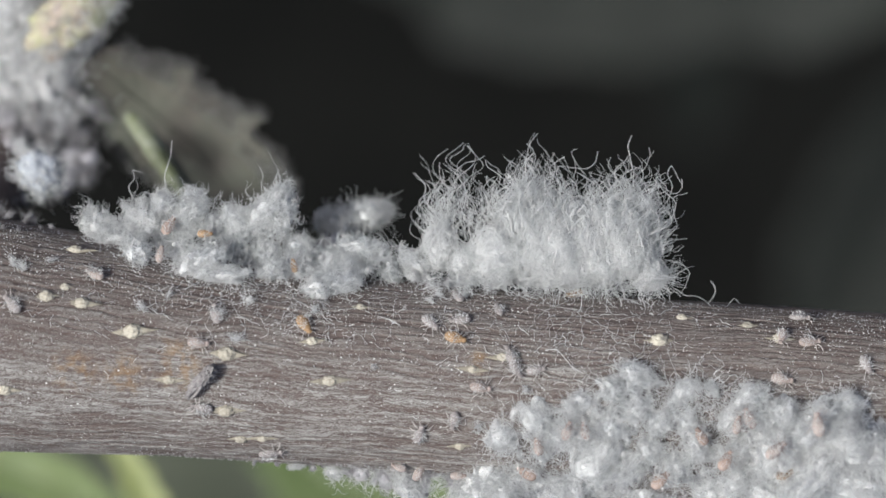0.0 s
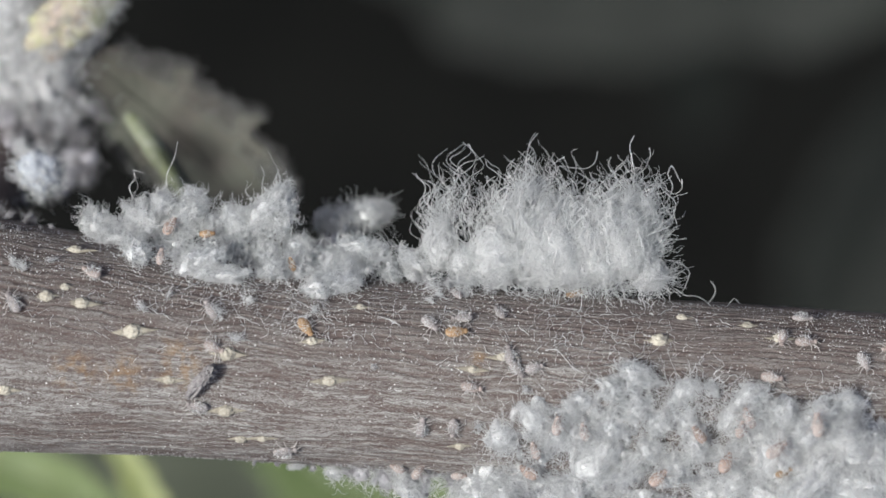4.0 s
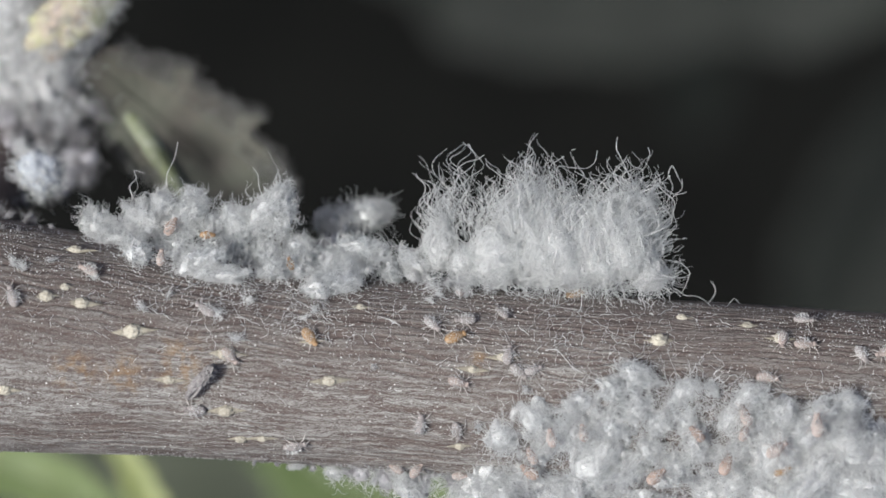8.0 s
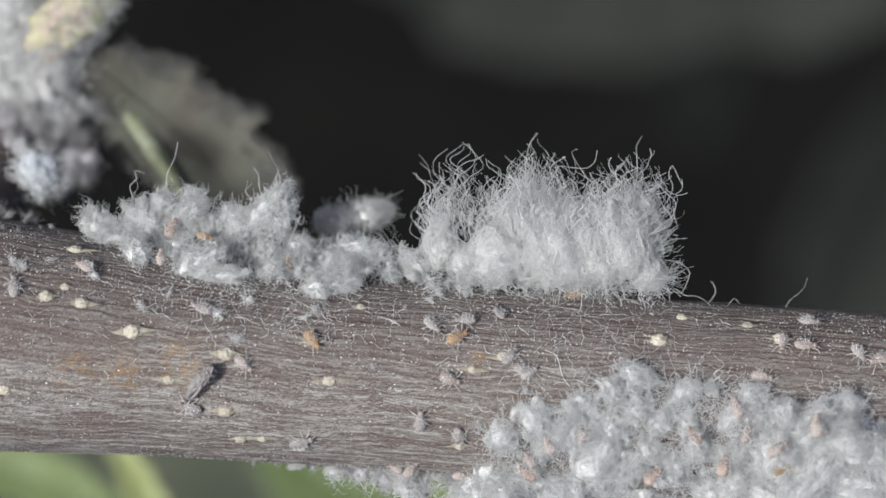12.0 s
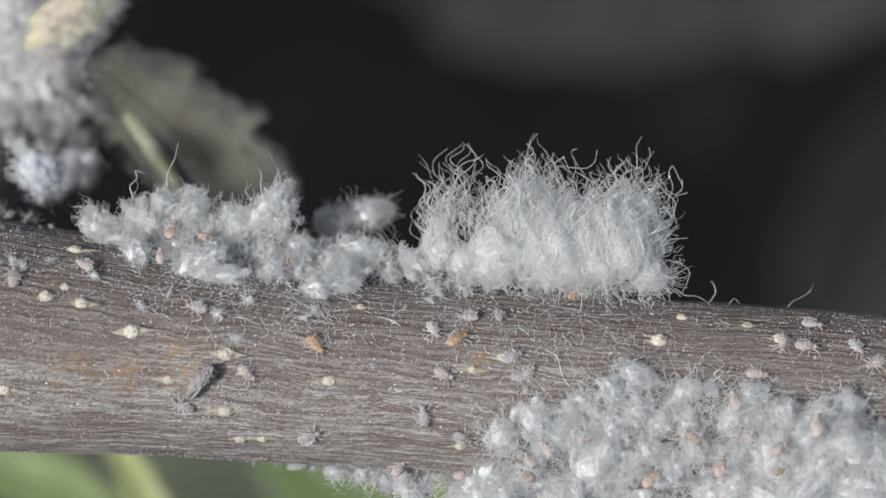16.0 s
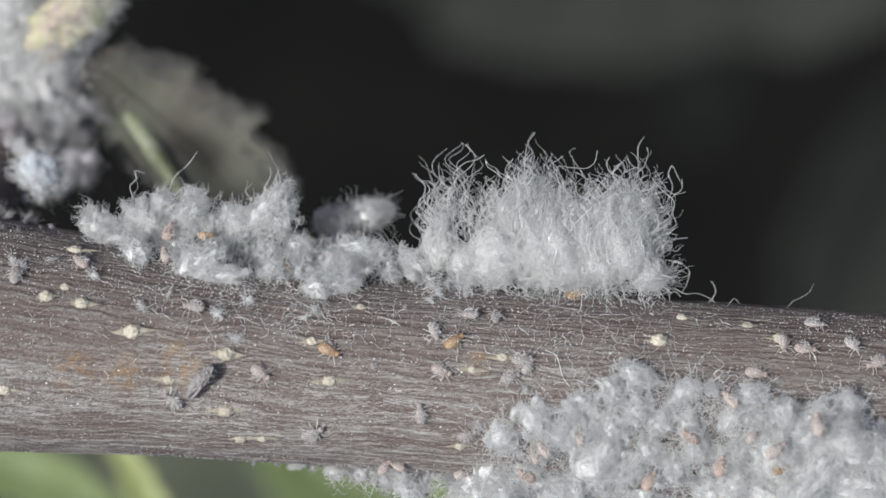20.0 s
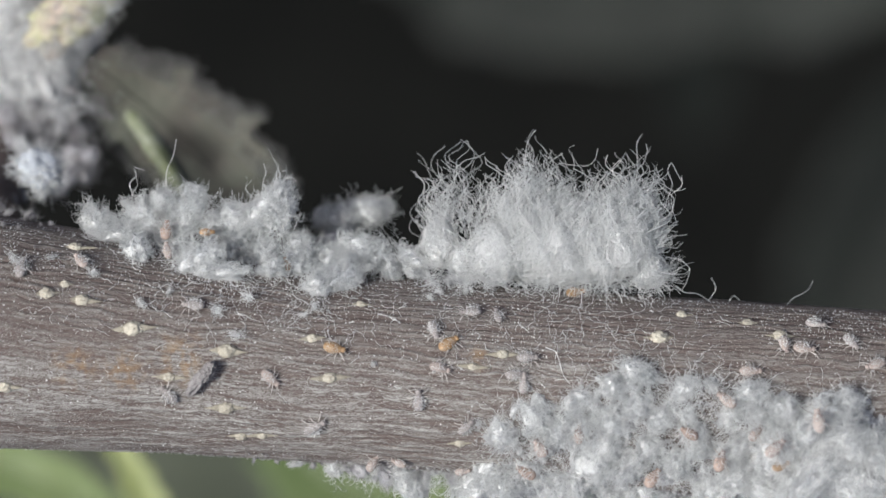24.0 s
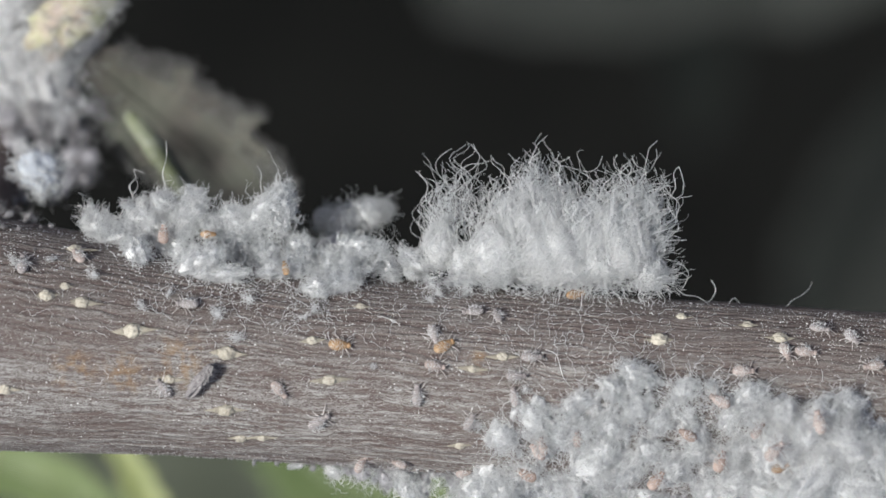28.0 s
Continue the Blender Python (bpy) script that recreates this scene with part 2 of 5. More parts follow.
def tubes(P, r, sides=3):
    """Tapered tubes along many polylines at once: P is strands x points x 3, r strands x points."""
    t = np.gradient(P, axis=1)
    t /= np.linalg.norm(t, axis=2, keepdims=True) + 1e-12
    u = np.cross(t, np.array((0.31, 0.52, 0.795)))
    u /= np.linalg.norm(u, axis=2, keepdims=True) + 1e-9
    w = np.cross(t, u)
    a = np.arange(sides) * 2 * np.pi / sides
    ring = u[:, :, None, :] * np.cos(a)[None, None, :, None] + w[:, :, None, :] * np.sin(a)[None, None, :, None]
    V = P[:, :, None, :] + ring * r[:, :, None, None]
    N, K = P.shape[:2]
    idx = np.arange(N * K * sides).reshape(N, K, sides)
    nxt = np.roll(idx, -1, axis=2)
    F = np.stack((idx[:, :-1], nxt[:, :-1], nxt[:, 1:], idx[:, 1:]), axis=-1).reshape(-1, 4)
    return V.reshape(-1, 3), F


def curls(rng, start, way, length, points, wave, amp, settle=0.35, kink=0.55):
    """Curly strands: each sets out from start along way and winds more and more towards its tip."""
    n = len(start)
    s = np.linspace(0, 1, points)[None, :] * length[:, None]
    way = way / np.linalg.norm(way, axis=1, keepdims=True)
    e1 = np.cross(way, rng.normal(size=(n, 3)))
    e1 /= np.linalg.norm(e1, axis=1, keepdims=True)
    e2 = np.cross(way, e1)
    grow = settle + (1 - settle) * np.linspace(0, 1, points)[None, :]
    def wiggle():
        w1, w2 = rng.uniform(0.6, 1.3, (n, 1)) * 2 * np.pi / wave, rng.uniform(1.6, 2.7, (n, 1)) * 2 * np.pi / wave
        p1, p2 = rng.uniform(0, 6.28, (n, 1)), rng.uniform(0, 6.28, (n, 1))
        k = amp * rng.uniform(0.5, 1.3, (n, 1))
        return grow * k * (np.sin(w1 * s + p1) + kink * np.sin(w2 * s + p2))
    d = way[:, None, :] + wiggle()[:, :, None] * e1[:, None, :] + wiggle()[:, :, None] * e2[:, None, :]
    d /= np.linalg.norm(d, axis=2, keepdims=True)
    step = (length / (points - 1))[:, None, None]
    return start[:, None, :] + np.concatenate((np.zeros((n, 1, 3)), np.cumsum(d[:, :-1] * step, axis=1)), axis=1)


def wound(rng, n, axes, length, points, wave, amp, low, high, lean=0.0):
    """Threads that wind over the upper side of an ellipsoid, as wool lies on a ball; lean draws them along y."""
    axes = np.array(axes)
    d = rng.normal(size=(n, 3))
    d /= np.linalg.norm(d, axis=1, keepdims=True)
    d[:, 2] = np.abs(d[:, 2]) * 0.95 - 0.1
    way = rng.normal(size=(n, 3)) + np.array((0, lean, 0))
    way -= d * np.sum(way * d, axis=1, keepdims=True) * 0.85
    P = curls(rng, d * axes, way, length, points, wave, amp, 0.8) / axes
    far = np.linalg.norm(P, axis=2, keepdims=True)
    return P / far * (0.25 * far + 0.75 * rng.uniform(low, high, (n, 1, 1))) * axes


def strand_mesh(name, rng, P, radius, mat, parent, label="", kind=""):
    V, F = np.zeros((0, 3)), np.zeros((0, 4), dtype=int)
    for Q in (P if isinstance(P, list) else [P]):
        n, k = Q.shape[:2]
        r = radius * np.where(rng.rand(n, 1) < 0.14, rng.uniform(1.3, 1.75, (n, 1)), rng.uniform(0.7, 1.15, (n, 1))) * np.linspace(1.0, 0.55, k)[None, :]
        v, f = tubes(Q, r)
        V, F = np.concatenate((V, v)), np.concatenate((F, f + len(V)))
    ob = mesh_object(name, V, F, mat, parent, label)
    return tagged(ob, kind=kind)


def grid_noise(seed):
    table = np.random.RandomState(seed).rand(256, 256)
    def f(u, v):
        iu, iv = np.floor(u).astype(int), np.floor(v).astype(int)
        fu, fv = u - iu, v - iv
        fu, fv = fu * fu * (3 - 2 * fu), fv * fv * (3 - 2 * fv)
        a, b = table[iu % 256, iv % 256], table[(iu + 1) % 256, iv % 256]
        c, d = table[iu % 256, (iv + 1) % 256], table[(iu + 1) % 256, (iv + 1) % 256]
        return a * (1 - fu) * (1 - fv) + b * fu * (1 - fv) + c * (1 - fu) * fv + d * fu * fv
    return f


# ---- the twig ----
AXIS = [(-35.43, -1.95, 3.93), (-14.0, -2.70, 3.68), (-8.64, -3.27, 3.25), (-3.29, -3.86, 3.02), (2.07, -4.32, 3.02), (8.50, -4.79, 3.12), (14.0, -5.27, 3.20), (36.0, -6.86, 3.30)]


def axis_at(x):
    """The height of the twig's axis in y, and its radius, at x."""
    xs = [a[0] for a in AXIS]
    return np.interp(x, xs, [a[1] for a in AXIS]), np.interp(x, xs, [a[2] for a in AXIS])


def face_of_twig(x, y):
    """The place on the twig's upper face over (x, y), and the way out of it."""
    c, r = axis_at(x)
    q = max(-1.0, min(1.0, (y - c) / r))
    return Vector((x, y, r * math.sqrt(1 - q * q))), Vector((0, q, math.sqrt(1 - q * q)))


def perch(x, y, heading, lift=0.0):
    """The pose of a thing that clings to the twig: its z out of the bark, its x along the heading."""
    p, n = face_of_twig(x, y)
    if lift > 0:
        p, n, lift = p + Vector((0, 0, lift)), Vector((0, 0.25, 1)).normalized(), 0.0
    if n.z < 0.12:
        n = Vector((0, n.y, 0.12)).normalized()
    fwd = Vector((math.cos(radians(heading)), math.sin(radians(heading)), 0))
    fwd = (fwd - n * fwd.dot(n)).normalized()
    m = Matrix((fwd, n.cross(fwd), n)).transposed().to_4x4()
    m.translation = (p + n * lift) * MM
    return m


def build_twig():
    twig = thing("twig", "brown-grey woody twig with fissured bark, pale lenticels and wax dust", "twig", at=pose(0, 0, 0))
    xs = np.concatenate((np.linspace(-36, -15.5, 24), np.linspace(-15.4, 15.4, 420), np.linspace(15.5, 36, 24)))
    th = np.concatenate((np.linspace(-0.12, math.pi + 0.12, 380), np.linspace(math.pi + 0.2, 2 * math.pi - 0.2, 20)))
    c, r = axis_at(xs)
    X, T = np.meshgrid(xs, th, indexing="ij")
    arc = T * 3.1
    f1, f2, f3 = grid_noise(3), grid_noise(5), grid_noise(8)
    bend = (f3(X * 0.5 + 40, arc * 0.7 + 9) - 0.5) * 0.22 + (f2(X * 1.5 + 80, arc * 2.6 + 3) - 0.5) * 0.10 + (f1(X * 3.1 + 30, arc * 4.0 + 5) - 0.5) * 0.07
    ridge = f1(X * 0.55 + 60, (arc + bend) * 12 + 7) * 0.34 + f2(X * 0.8 + 90, (arc + bend) * 17 + 3) * 0.44 + f3(X * 2.6 + 90, (arc + bend) * 22 + 3) * 0.22
    swell = (f3(X * 0.25 + 70, arc * 0.5 + 20) - 0.5)
    R = r[:, None] - 0.05 + 0.085 * ridge + 0.05 * swell
    V = np.stack((X, c[:, None] + R * np.cos(T), R * np.sin(T)), axis=-1).reshape(-1, 3)
    n, m = len(xs), len(th)
    idx = np.arange(n * m).reshape(n, m)
    nx = np.roll(idx, -1, axis=1)
    F = np.stack((idx[:-1], nx[:-1], nx[1:], idx[1:]), axis=-1).reshape(-1, 4).tolist()
    F += [idx[0].tolist(), idx[-1][::-1].tolist()]
    bark = mesh_object("bark", V, F, BARK, twig)
    at = bark.data.attributes.new("relief", "FLOAT", "POINT")
    at.data.foreach_set("value", ridge.reshape(-1).astype(np.float32))
    return twig


TWIG = build_twig()
BORNE = [TWIG]          # whatever sways with the twig


def lenticel(x, y, r, long=1.6, flat=0.55, seed=0):
    """A corky wart: a split, grainy dome between two pointed lips that run along the twig."""
    r *= 1.02
    m = perch(x, y, random.Random(seed).uniform(-6, 6))
    bm = ball(r * 1.05, r * 0.78, r * flat * 1.05, (0, 0, r * 0.05), 4, 0.27, 2.6, seed)
    for v in bm.verts:
        if v.co.z > 0.1 * r:
            v.co.z -= 0.07 * r * math.exp(-(v.co.y / (0.2 * r)) ** 2)
    dome = part("lenticel", bm, CORK, TWIG, "pale cream corky lenticel")
    dome.matrix_basis = m
    bm = ball(r * long * 1.45, r * 0.80, r * flat * 0.42, (0, 0, 0), 3, 0.18, 1.7, seed + 3)
    for v in bm.verts:
        v.co.y *= max(0.08, 1 - min(1, abs(v.co.x) / (r * long * 1.6)) ** 0.9)
    part("lip", bm, CORK_LIP, dome, "tapered yellowish bark lip")


for k, (x, y, r, long) in enumerate([
        (-9.56, -2.54, 0.27, 2.0), (-11.13, -1.67, 0.21, 2.2), (-12.23, -1.46, 0.22, 1.3), (-11.67, -1.17, 0.14, 1.3), (-6.66, -3.24, 0.26, 1.7), (-6.70, -5.00, 0.24, 2.0),
        (-3.49, -4.07, 0.20, 2.6), (-8.46, -4.04, 0.17, 2.4), (-13.52, -4.34, 0.2, 2.0), (-6.28, -5.91, 0.17, 1.7), (6.71, -2.84, 0.26, 1.3), (7.44, -2.15, 0.16, 1.6),
        (9.49, -2.39, 0.16, 1.4), (10.48, -2.79, 0.22, 1.6), (0.91, -3.72, 0.14, 3.0), (-4.05, -2.85, 0.16, 2.0), (-2.56, -1.81, 0.13, 1.7), (1.85, -3.35, 0.17, 2.4),
        (-11.47, -0.04, 0.2, 2.4), (-5.61, -5.89, 0.14, 3.0), (0.54, -6.12, 0.15, 2.0), (5.60, -5.31, 0.15, 1.4)]):
    lenticel(x, y, r, long, 0.6, k)


def bark_flake(x, y, turn):
    """A raised sliver of dead grey bark in two humps, standing proud of the twig."""
    f = thing("bark_flake", "dark grey crumbly flake of dead bark standing off the twig", "bark flake", at=perch(x, y, turn))
    part("slab", ball(0.62, 0.19, 0.26, (-0.08, 0.03, 0.2), 5, 0.32, 2.2, 4), FLAKE, f)
    part("hump", ball(0.36, 0.18, 0.32, (0.3, -0.02, 0.27), 5, 0.32, 2.4, 9), FLAKE, f)
    BORNE.append(f)


bark_flake(-7.43, -4.03, 52)


# ---- wax ----
def wax_clump(label, size, seed, mat=WAX, thread=WAX_THREAD, hairs=240, shaggy=1.0, core=1.0, wrap=0.6, name="wax_clump", group="woolly wax clumps", plume=0.0):
    """One woolly aphid under its wax: a ragged fluffy core with lobes, short down all over it and longer curly wax hairs."""
    rng = np.random.RandomState(seed)
    shift = Vector((seed * 3.7, 1.3, seed * 0.9))

    def reach(d):
        """How far the fluff reaches from the middle in the direction d."""
        v = Vector(d)
        return 0.82 + 0.36 * noise.fractal(v * 1.5 + shift, 1.0, 2.1, 2) + 0.06 * noise.fractal(v * 5.0 + shift, 0.8, 2.1, 2)

    c = thing(name, label, "wax clump", group)
    bm = bmesh.new()
    bmesh.ops.create_icosphere(bm, subdivisions=4, radius=1.0)
    axes = np.array((1.0, 0.94, 0.88)) * size
    for v in bm.verts:
        v.co = Vector(np.array(v.co) * axes * reach(v.co) * core)
    part("core", bm, mat, c, "ragged fluffy wax core")
    d = rng.normal(size=(hairs, 3))
    d /= np.linalg.norm(d, axis=1, keepdims=True)
    d[:, 2] = np.abs(d[:, 2]) * 0.95 - 0.12
    far = np.array([reach(q) for q in d])[:, None]
    way = d * (0.30 + plume) + rng.normal(size=d.shape) * (0.85 - 0.4 * min(1.0, plume))
    root = d * axes * far * rng.uniform(max(0.3, core - 0.04), 1.06, (hairs, 1))
    few = int(hairs * 0.08)
    P = [curls(rng, root[few:], way[few:], rng.uniform(0.10, 0.30, hairs - few) * shaggy, 4, 0.36, 1.3 / (1 + plume), 0.8),
         curls(rng, root[:few], way[:few], size * rng.uniform(0.6, 1.3, few) * shaggy, 9, 0.6, 1.1 / (1 + plume), 0.6)]
    w = int(hairs * wrap * 0.4)
    if w:
        e = rng.normal(size=(w, 3))
        e /= np.linalg.norm(e, axis=1, keepdims=True)
        e[:, 2] = np.abs(e[:, 2]) * 0.95 - 0.1
        flat = rng.normal(size=(w, 3))
        flat -= e * np.sum(flat * e, axis=1, keepdims=True) * 0.8
        span = np.array([reach(q) for q in e])[:, None]
        P.append(curls(rng, e * axes * span * rng.uniform(0.9, 1.06, (w, 1)), flat, size * rng.uniform(0.3, 0.8, w), 5, 0.5, 1.2, 0.8))
    for k in range(3 if core > 0.6 and not plume else 0):
        a, b = rng.uniform(0, 6.28), rng.uniform(0.0, 1.1)
        q = np.array((math.cos(a) * math.cos(b), math.sin(a) * math.cos(b), math.sin(b)))
        base = q * axes * reach(q) * 0.85
        g = int(hairs * 0.055)
        start = base + rng.normal(size=(g, 3)) * size * 0.13
        tip = base + (q + rng.normal(size=3) * 0.35) * size * rng.uniform(0.25, 0.5)
        lock = curls(rng, start, tip - start + rng.normal(size=(g, 3)) * size * 0.10, size * rng.uniform(0.25, 0.55, g), 5, 0.5, 0.9, 0.5)
        strand_mesh("wax_lock", rng, lock, 0.0085, thread, c, "pointed lock of wax hairs", "stuff")
    strand_mesh("wax_hair", rng, P, 0.0078, thread, c, "short curly white wax hairs", "stuff")
    return c


CLUMPS = {
    "big": [wax_clump("large white woolly wax clump with curly hairs", 0.80, 11 + k, hairs=960, core=0.82) for k in range(4)],
    "mid": [wax_clump("white woolly wax clump on the twig", 0.62, 31 + k, hairs=680, core=0.82) for k in range(5)],
    "low": [wax_clump("small white crumb of woolly wax", 0.40, 51 + k, hairs=330, core=0.80) for k in range(4)],
    "grey": [wax_clump("dusty grey wax clump, its grey partly painted-in shade", 0.72, 71 + k, WAX_GREY, WAX_GREY, 230, 1.5, 0.66, 0.0) for k in range(2)],
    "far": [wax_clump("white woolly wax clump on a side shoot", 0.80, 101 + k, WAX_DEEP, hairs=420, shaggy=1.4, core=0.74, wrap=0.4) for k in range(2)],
    "mauve": [wax_clump("lavender-grey wax clump behind the twig", 0.72, 121 + k, WAX_MAUVE, WAX_MAUVE, 240, 1.3, 0.66, 0.0) for k in range(2)],
    "plume": [wax_clump("pale feathery wax plumes behind the twig", 0.6, 141 + k, WAX, WAX_THREAD, 800, 1.1, 0.80, 0.0, plume=0.35) for k in range(2)],
    "wisp": [wax_clump("loose tangle of fine wax hairs on the bark", 0.42, 111 + k, hairs=110, shaggy=1.5, core=0.3, wrap=0.0) for k in range(3)],
    "blue": [wax_clump("bluish white wax clump on a side shoot", 0.75, 81, WAX_BLUE, WAX_THREAD, 700, 0.7, 0.80, 0.5)],
}
SIZE = {"big": 0.80, "mid": 0.62, "low": 0.40, "grey": 0.72, "far": 0.80, "wisp": 0.42, "mauve": 0.72, "blue": 0.75, "plume": 0.6}
USED = set()


def put_clump(kind, spot, size, k):
    rng = random.Random(k * 31 + 5)
    base = CLUMPS[kind][k % len(CLUMPS[kind])]
    s = 1.08 * size / SIZE[kind]
    m = place(*spot, rng.uniform(-25, 25), rng.uniform(-25, 25), rng.uniform(0, 360)) @ Matrix.Diagonal((s * rng.uniform(0.82, 1.45), s * rng.uniform(0.78, 1.1), s * rng.uniform(0.8, 1.1), 1))
    if base.name in USED:
        ob = copy_thing(base, m)
    else:
        USED.add(base.name)
        base.matrix_basis = m
        ob = base
    BORNE.append(ob)
    return ob


LEFT_COLONY = [
    ("mid", (-10.89, 0.69, 0.50), 0.55), ("big", (-10.18, 0.28, 0.50), 0.72), ("big", (-9.39, 0.94, 0.50), 0.70), ("mid", (-8.75, 1.33, 0.50), 0.62), ("low", (-9.56, -0.19, 1.63), 0.46), ("mid", (-8.08, 0.94, 0.50), 0.62),
    ("low", (-7.79, 1.58, 0.50), 0.45), ("mid", (-7.22, 0.69, 0.50), 0.56), ("mid", (-6.62, 0.87, 0.50), 0.60), ("big", (-7.65, -0.55, 1.65), 0.70), ("mid", (-6.80, -0.83, 1.89), 0.52), ("mid", (-8.65, 0.23, 0.50), 0.5), ("low", (-8.27, -0.12, 0.84), 0.42), ("mid", (-6.62, 0.02, 0.50), 0.55), ("low", (-6.33, -0.37, 0.50), 0.44)]
MIDDLE_COLONY = [
    ("mid", (-5.69, 1.05, 0.50), 0.62), ("low", (-5.12, 1.23, 0.50), 0.44), ("mid", (-5.62, -0.16, 0.50), 0.62), ("mid", (-5.33, -0.76, 1.44), 0.52), ("mid", (-4.48, 0.02, 0.50), 0.56), ("low", (-4.65, -0.69, 0.89), 0.5),
    ("big", (-3.72, -0.55, 0.50), 0.66), ("big", (-3.22, -1.08, 1.41), 0.66), ("mid", (-3.95, -1.25, 1.83), 0.5), ("low", (-2.56, -0.12, 0.50), 0.44), ("low", (-1.67, -0.73, 0.50), 0.42), ("low", (-2.17, -0.09, 0.50), 0.4), ("low", (-3.06, -0.37, 0.50), 0.44)]
RIGHT_COLONY = [
    ("mid", (1.82, -5.79, 2.63), 0.5), ("mid", (2.61, -6.90, 1.62), 0.55), ("mid", (2.83, -5.26, 2.93), 0.52), ("low", (3.53, -5.68, 2.79), 0.46), ("mid", (3.08, -6.15, 2.47), 0.52), ("low", (4.12, -4.80, 3.08), 0.36),
    ("mid", (4.23, -5.61, 2.86), 0.52), ("big", (4.87, -6.33, 2.47), 0.82), ("mid", (5.27, -4.38, 3.13), 0.58), ("low", (6.04, -3.92, 3.09), 0.44), ("mid", (5.96, -4.90, 3.12), 0.54), ("mid", (5.17, -5.43, 2.97), 0.62)]
LOWER_COLONY = [
    ("big", (5.76, -6.69, 2.23), 0.78), ("mid", (6.66, -5.32, 3.06), 0.58), ("mid", (6.40, -6.14, 2.70), 0.6), ("mid", (7.23, -6.68, 2.37), 0.62), ("big", (8.40, -7.43, 1.62), 0.74), ("big", (3.83, -7.28, 1.09), 0.72),
    ("big", (4.95, -7.71, 0.40), 0.72), ("big", (6.37, -7.71, 0.40), 0.72), ("low", (7.43, -4.41, 3.16), 0.3), ("low", (8.30, -4.34, 3.16), 0.24), ("mid", (9.19, -6.13, 2.87), 0.6), ("mid", (9.73, -5.25, 3.17), 0.58), ("low", (7.86, -5.85, 2.93), 0.34), ("low", (8.36, -6.28, 2.74), 0.36), ("low", (7.50, -5.36, 3.08), 0.3), ("low", (8.82, -5.18, 3.15), 0.32)]
CORNER_COLONY = [
    ("low", (9.48, -4.55, 3.27), 0.4), ("mid", (10.54, -5.06, 3.50), 0.62), ("big", (10.39, -6.27, 3.66), 0.8), ("big", (11.39, -5.61, 3.67), 0.8), ("big", (11.48, -6.80, 3.40), 0.95), ("mid", (12.45, -4.89, 3.46), 0.56),
    ("big", (12.53, -5.95, 3.77), 0.8), ("big", (12.82, -7.16, 3.23), 0.9), ("big", (10.31, -7.55, 2.47), 0.8), ("big", (11.93, -7.77, 2.39), 0.8), ("mid", (9.02, -7.19, 2.80), 0.64), ("mid", (1.91, -7.45, 1.20), 0.62), ("mid", (13.39, -6.33, 3.79), 0.6), ("big", (13.75, -7.41, 3.09), 0.75)]
EDGE_CRUMBS = [
    ("low", (-3.45, -7.03, 0.40), 0.24), ("mauve", (-2.56, -7.03, 0.40), 0.41), ("mauve", (-1.82, -7.25, 0.40), 0.46), ("low", (-1.10, -7.32, 0.40), 0.55), ("mauve", (-0.57, -7.50, 0.40), 0.55), ("mauve", (0.32, -7.32, 0.40), 0.48),
    ("low", (1.03, -7.50, 0.40), 0.58), ("mauve", (-1.49, -6.95, 0.60), 0.36), ("mauve", (-0.25, -7.06, 0.60), 0.36), ("low", (1.48, -6.91, 1.44), 0.48)]
EDGE_SPECKS = [("mauve", (-5.95, -6.72, 0.40), 0.15), ("mauve", (-5.25, -6.78, 0.40), 0.17), ("low", (-4.62, -6.84, 0.40), 0.17), ("mauve", (-4.10, -6.90, 0.40), 0.24), ("mauve", (-3.02, -7.02, 0.40), 0.30), ("mauve", (-2.15, -7.30, 0.30), 0.26)]
WISPS = [
    ("wisp", (-6.99, -2.01, 2.93), 0.32), ("wisp", (-6.38, -2.74, 3.14), 0.26), ("wisp", (-9.31, -1.76, 3.09), 0.24), ("wisp", (-3.96, -1.87, 2.49), 0.29), ("wisp", (-4.30, -2.12, 2.70), 0.24), ("wisp", (-0.39, -1.60, 1.81), 0.29), ("wisp", (0.74, -1.40, 1.35), 0.32), ("wisp", (7.88, -4.24, 3.15), 0.32),
    ("wisp", (3.21, -4.90, 3.04), 0.32), ("wisp", (1.08, -5.51, 2.75), 0.29), ("wisp", (1.54, -6.01, 2.47), 0.32), ("wisp", (-8.47, -1.38, 2.74), 0.29), ("wisp", (-6.03, -1.56, 2.54), 0.32), ("wisp", (7.43, -4.34, 3.16), 0.29), ("wisp", (2.55, -4.34, 3.08), 0.32), ("wisp", (-2.16, -3.65, 3.07), 0.19)]
TUFT_FOOT = [("mauve", (0.20, -1.01, 0.50), 0.34), ("mauve", (-0.21, -0.48, 0.30), 0.46), ("mauve", (0.39, -0.66, 0.35), 0.46), ("mauve", (-0.64, -0.66, 0.30), 0.36), ("low", (-0.93, -0.48, 0.40), 0.4), ("mauve", (0.96, -0.87, 0.50), 0.4), ("wisp", (-0.82, -0.55, 0.50), 0.36), ("grey", (-0.39, -1.15, 0.88), 0.26), ("wisp", (0.28, -1.16, 0.51), 0.34), ("grey", (0.68, -1.05, 0.50), 0.2), ("wisp", (-0.75, -0.05, 0.50), 0.34), ("low", (-1.03, -0.80, 0.50), 0.2), ("wisp", (-0.16, -1.39, 1.52), 0.3)]
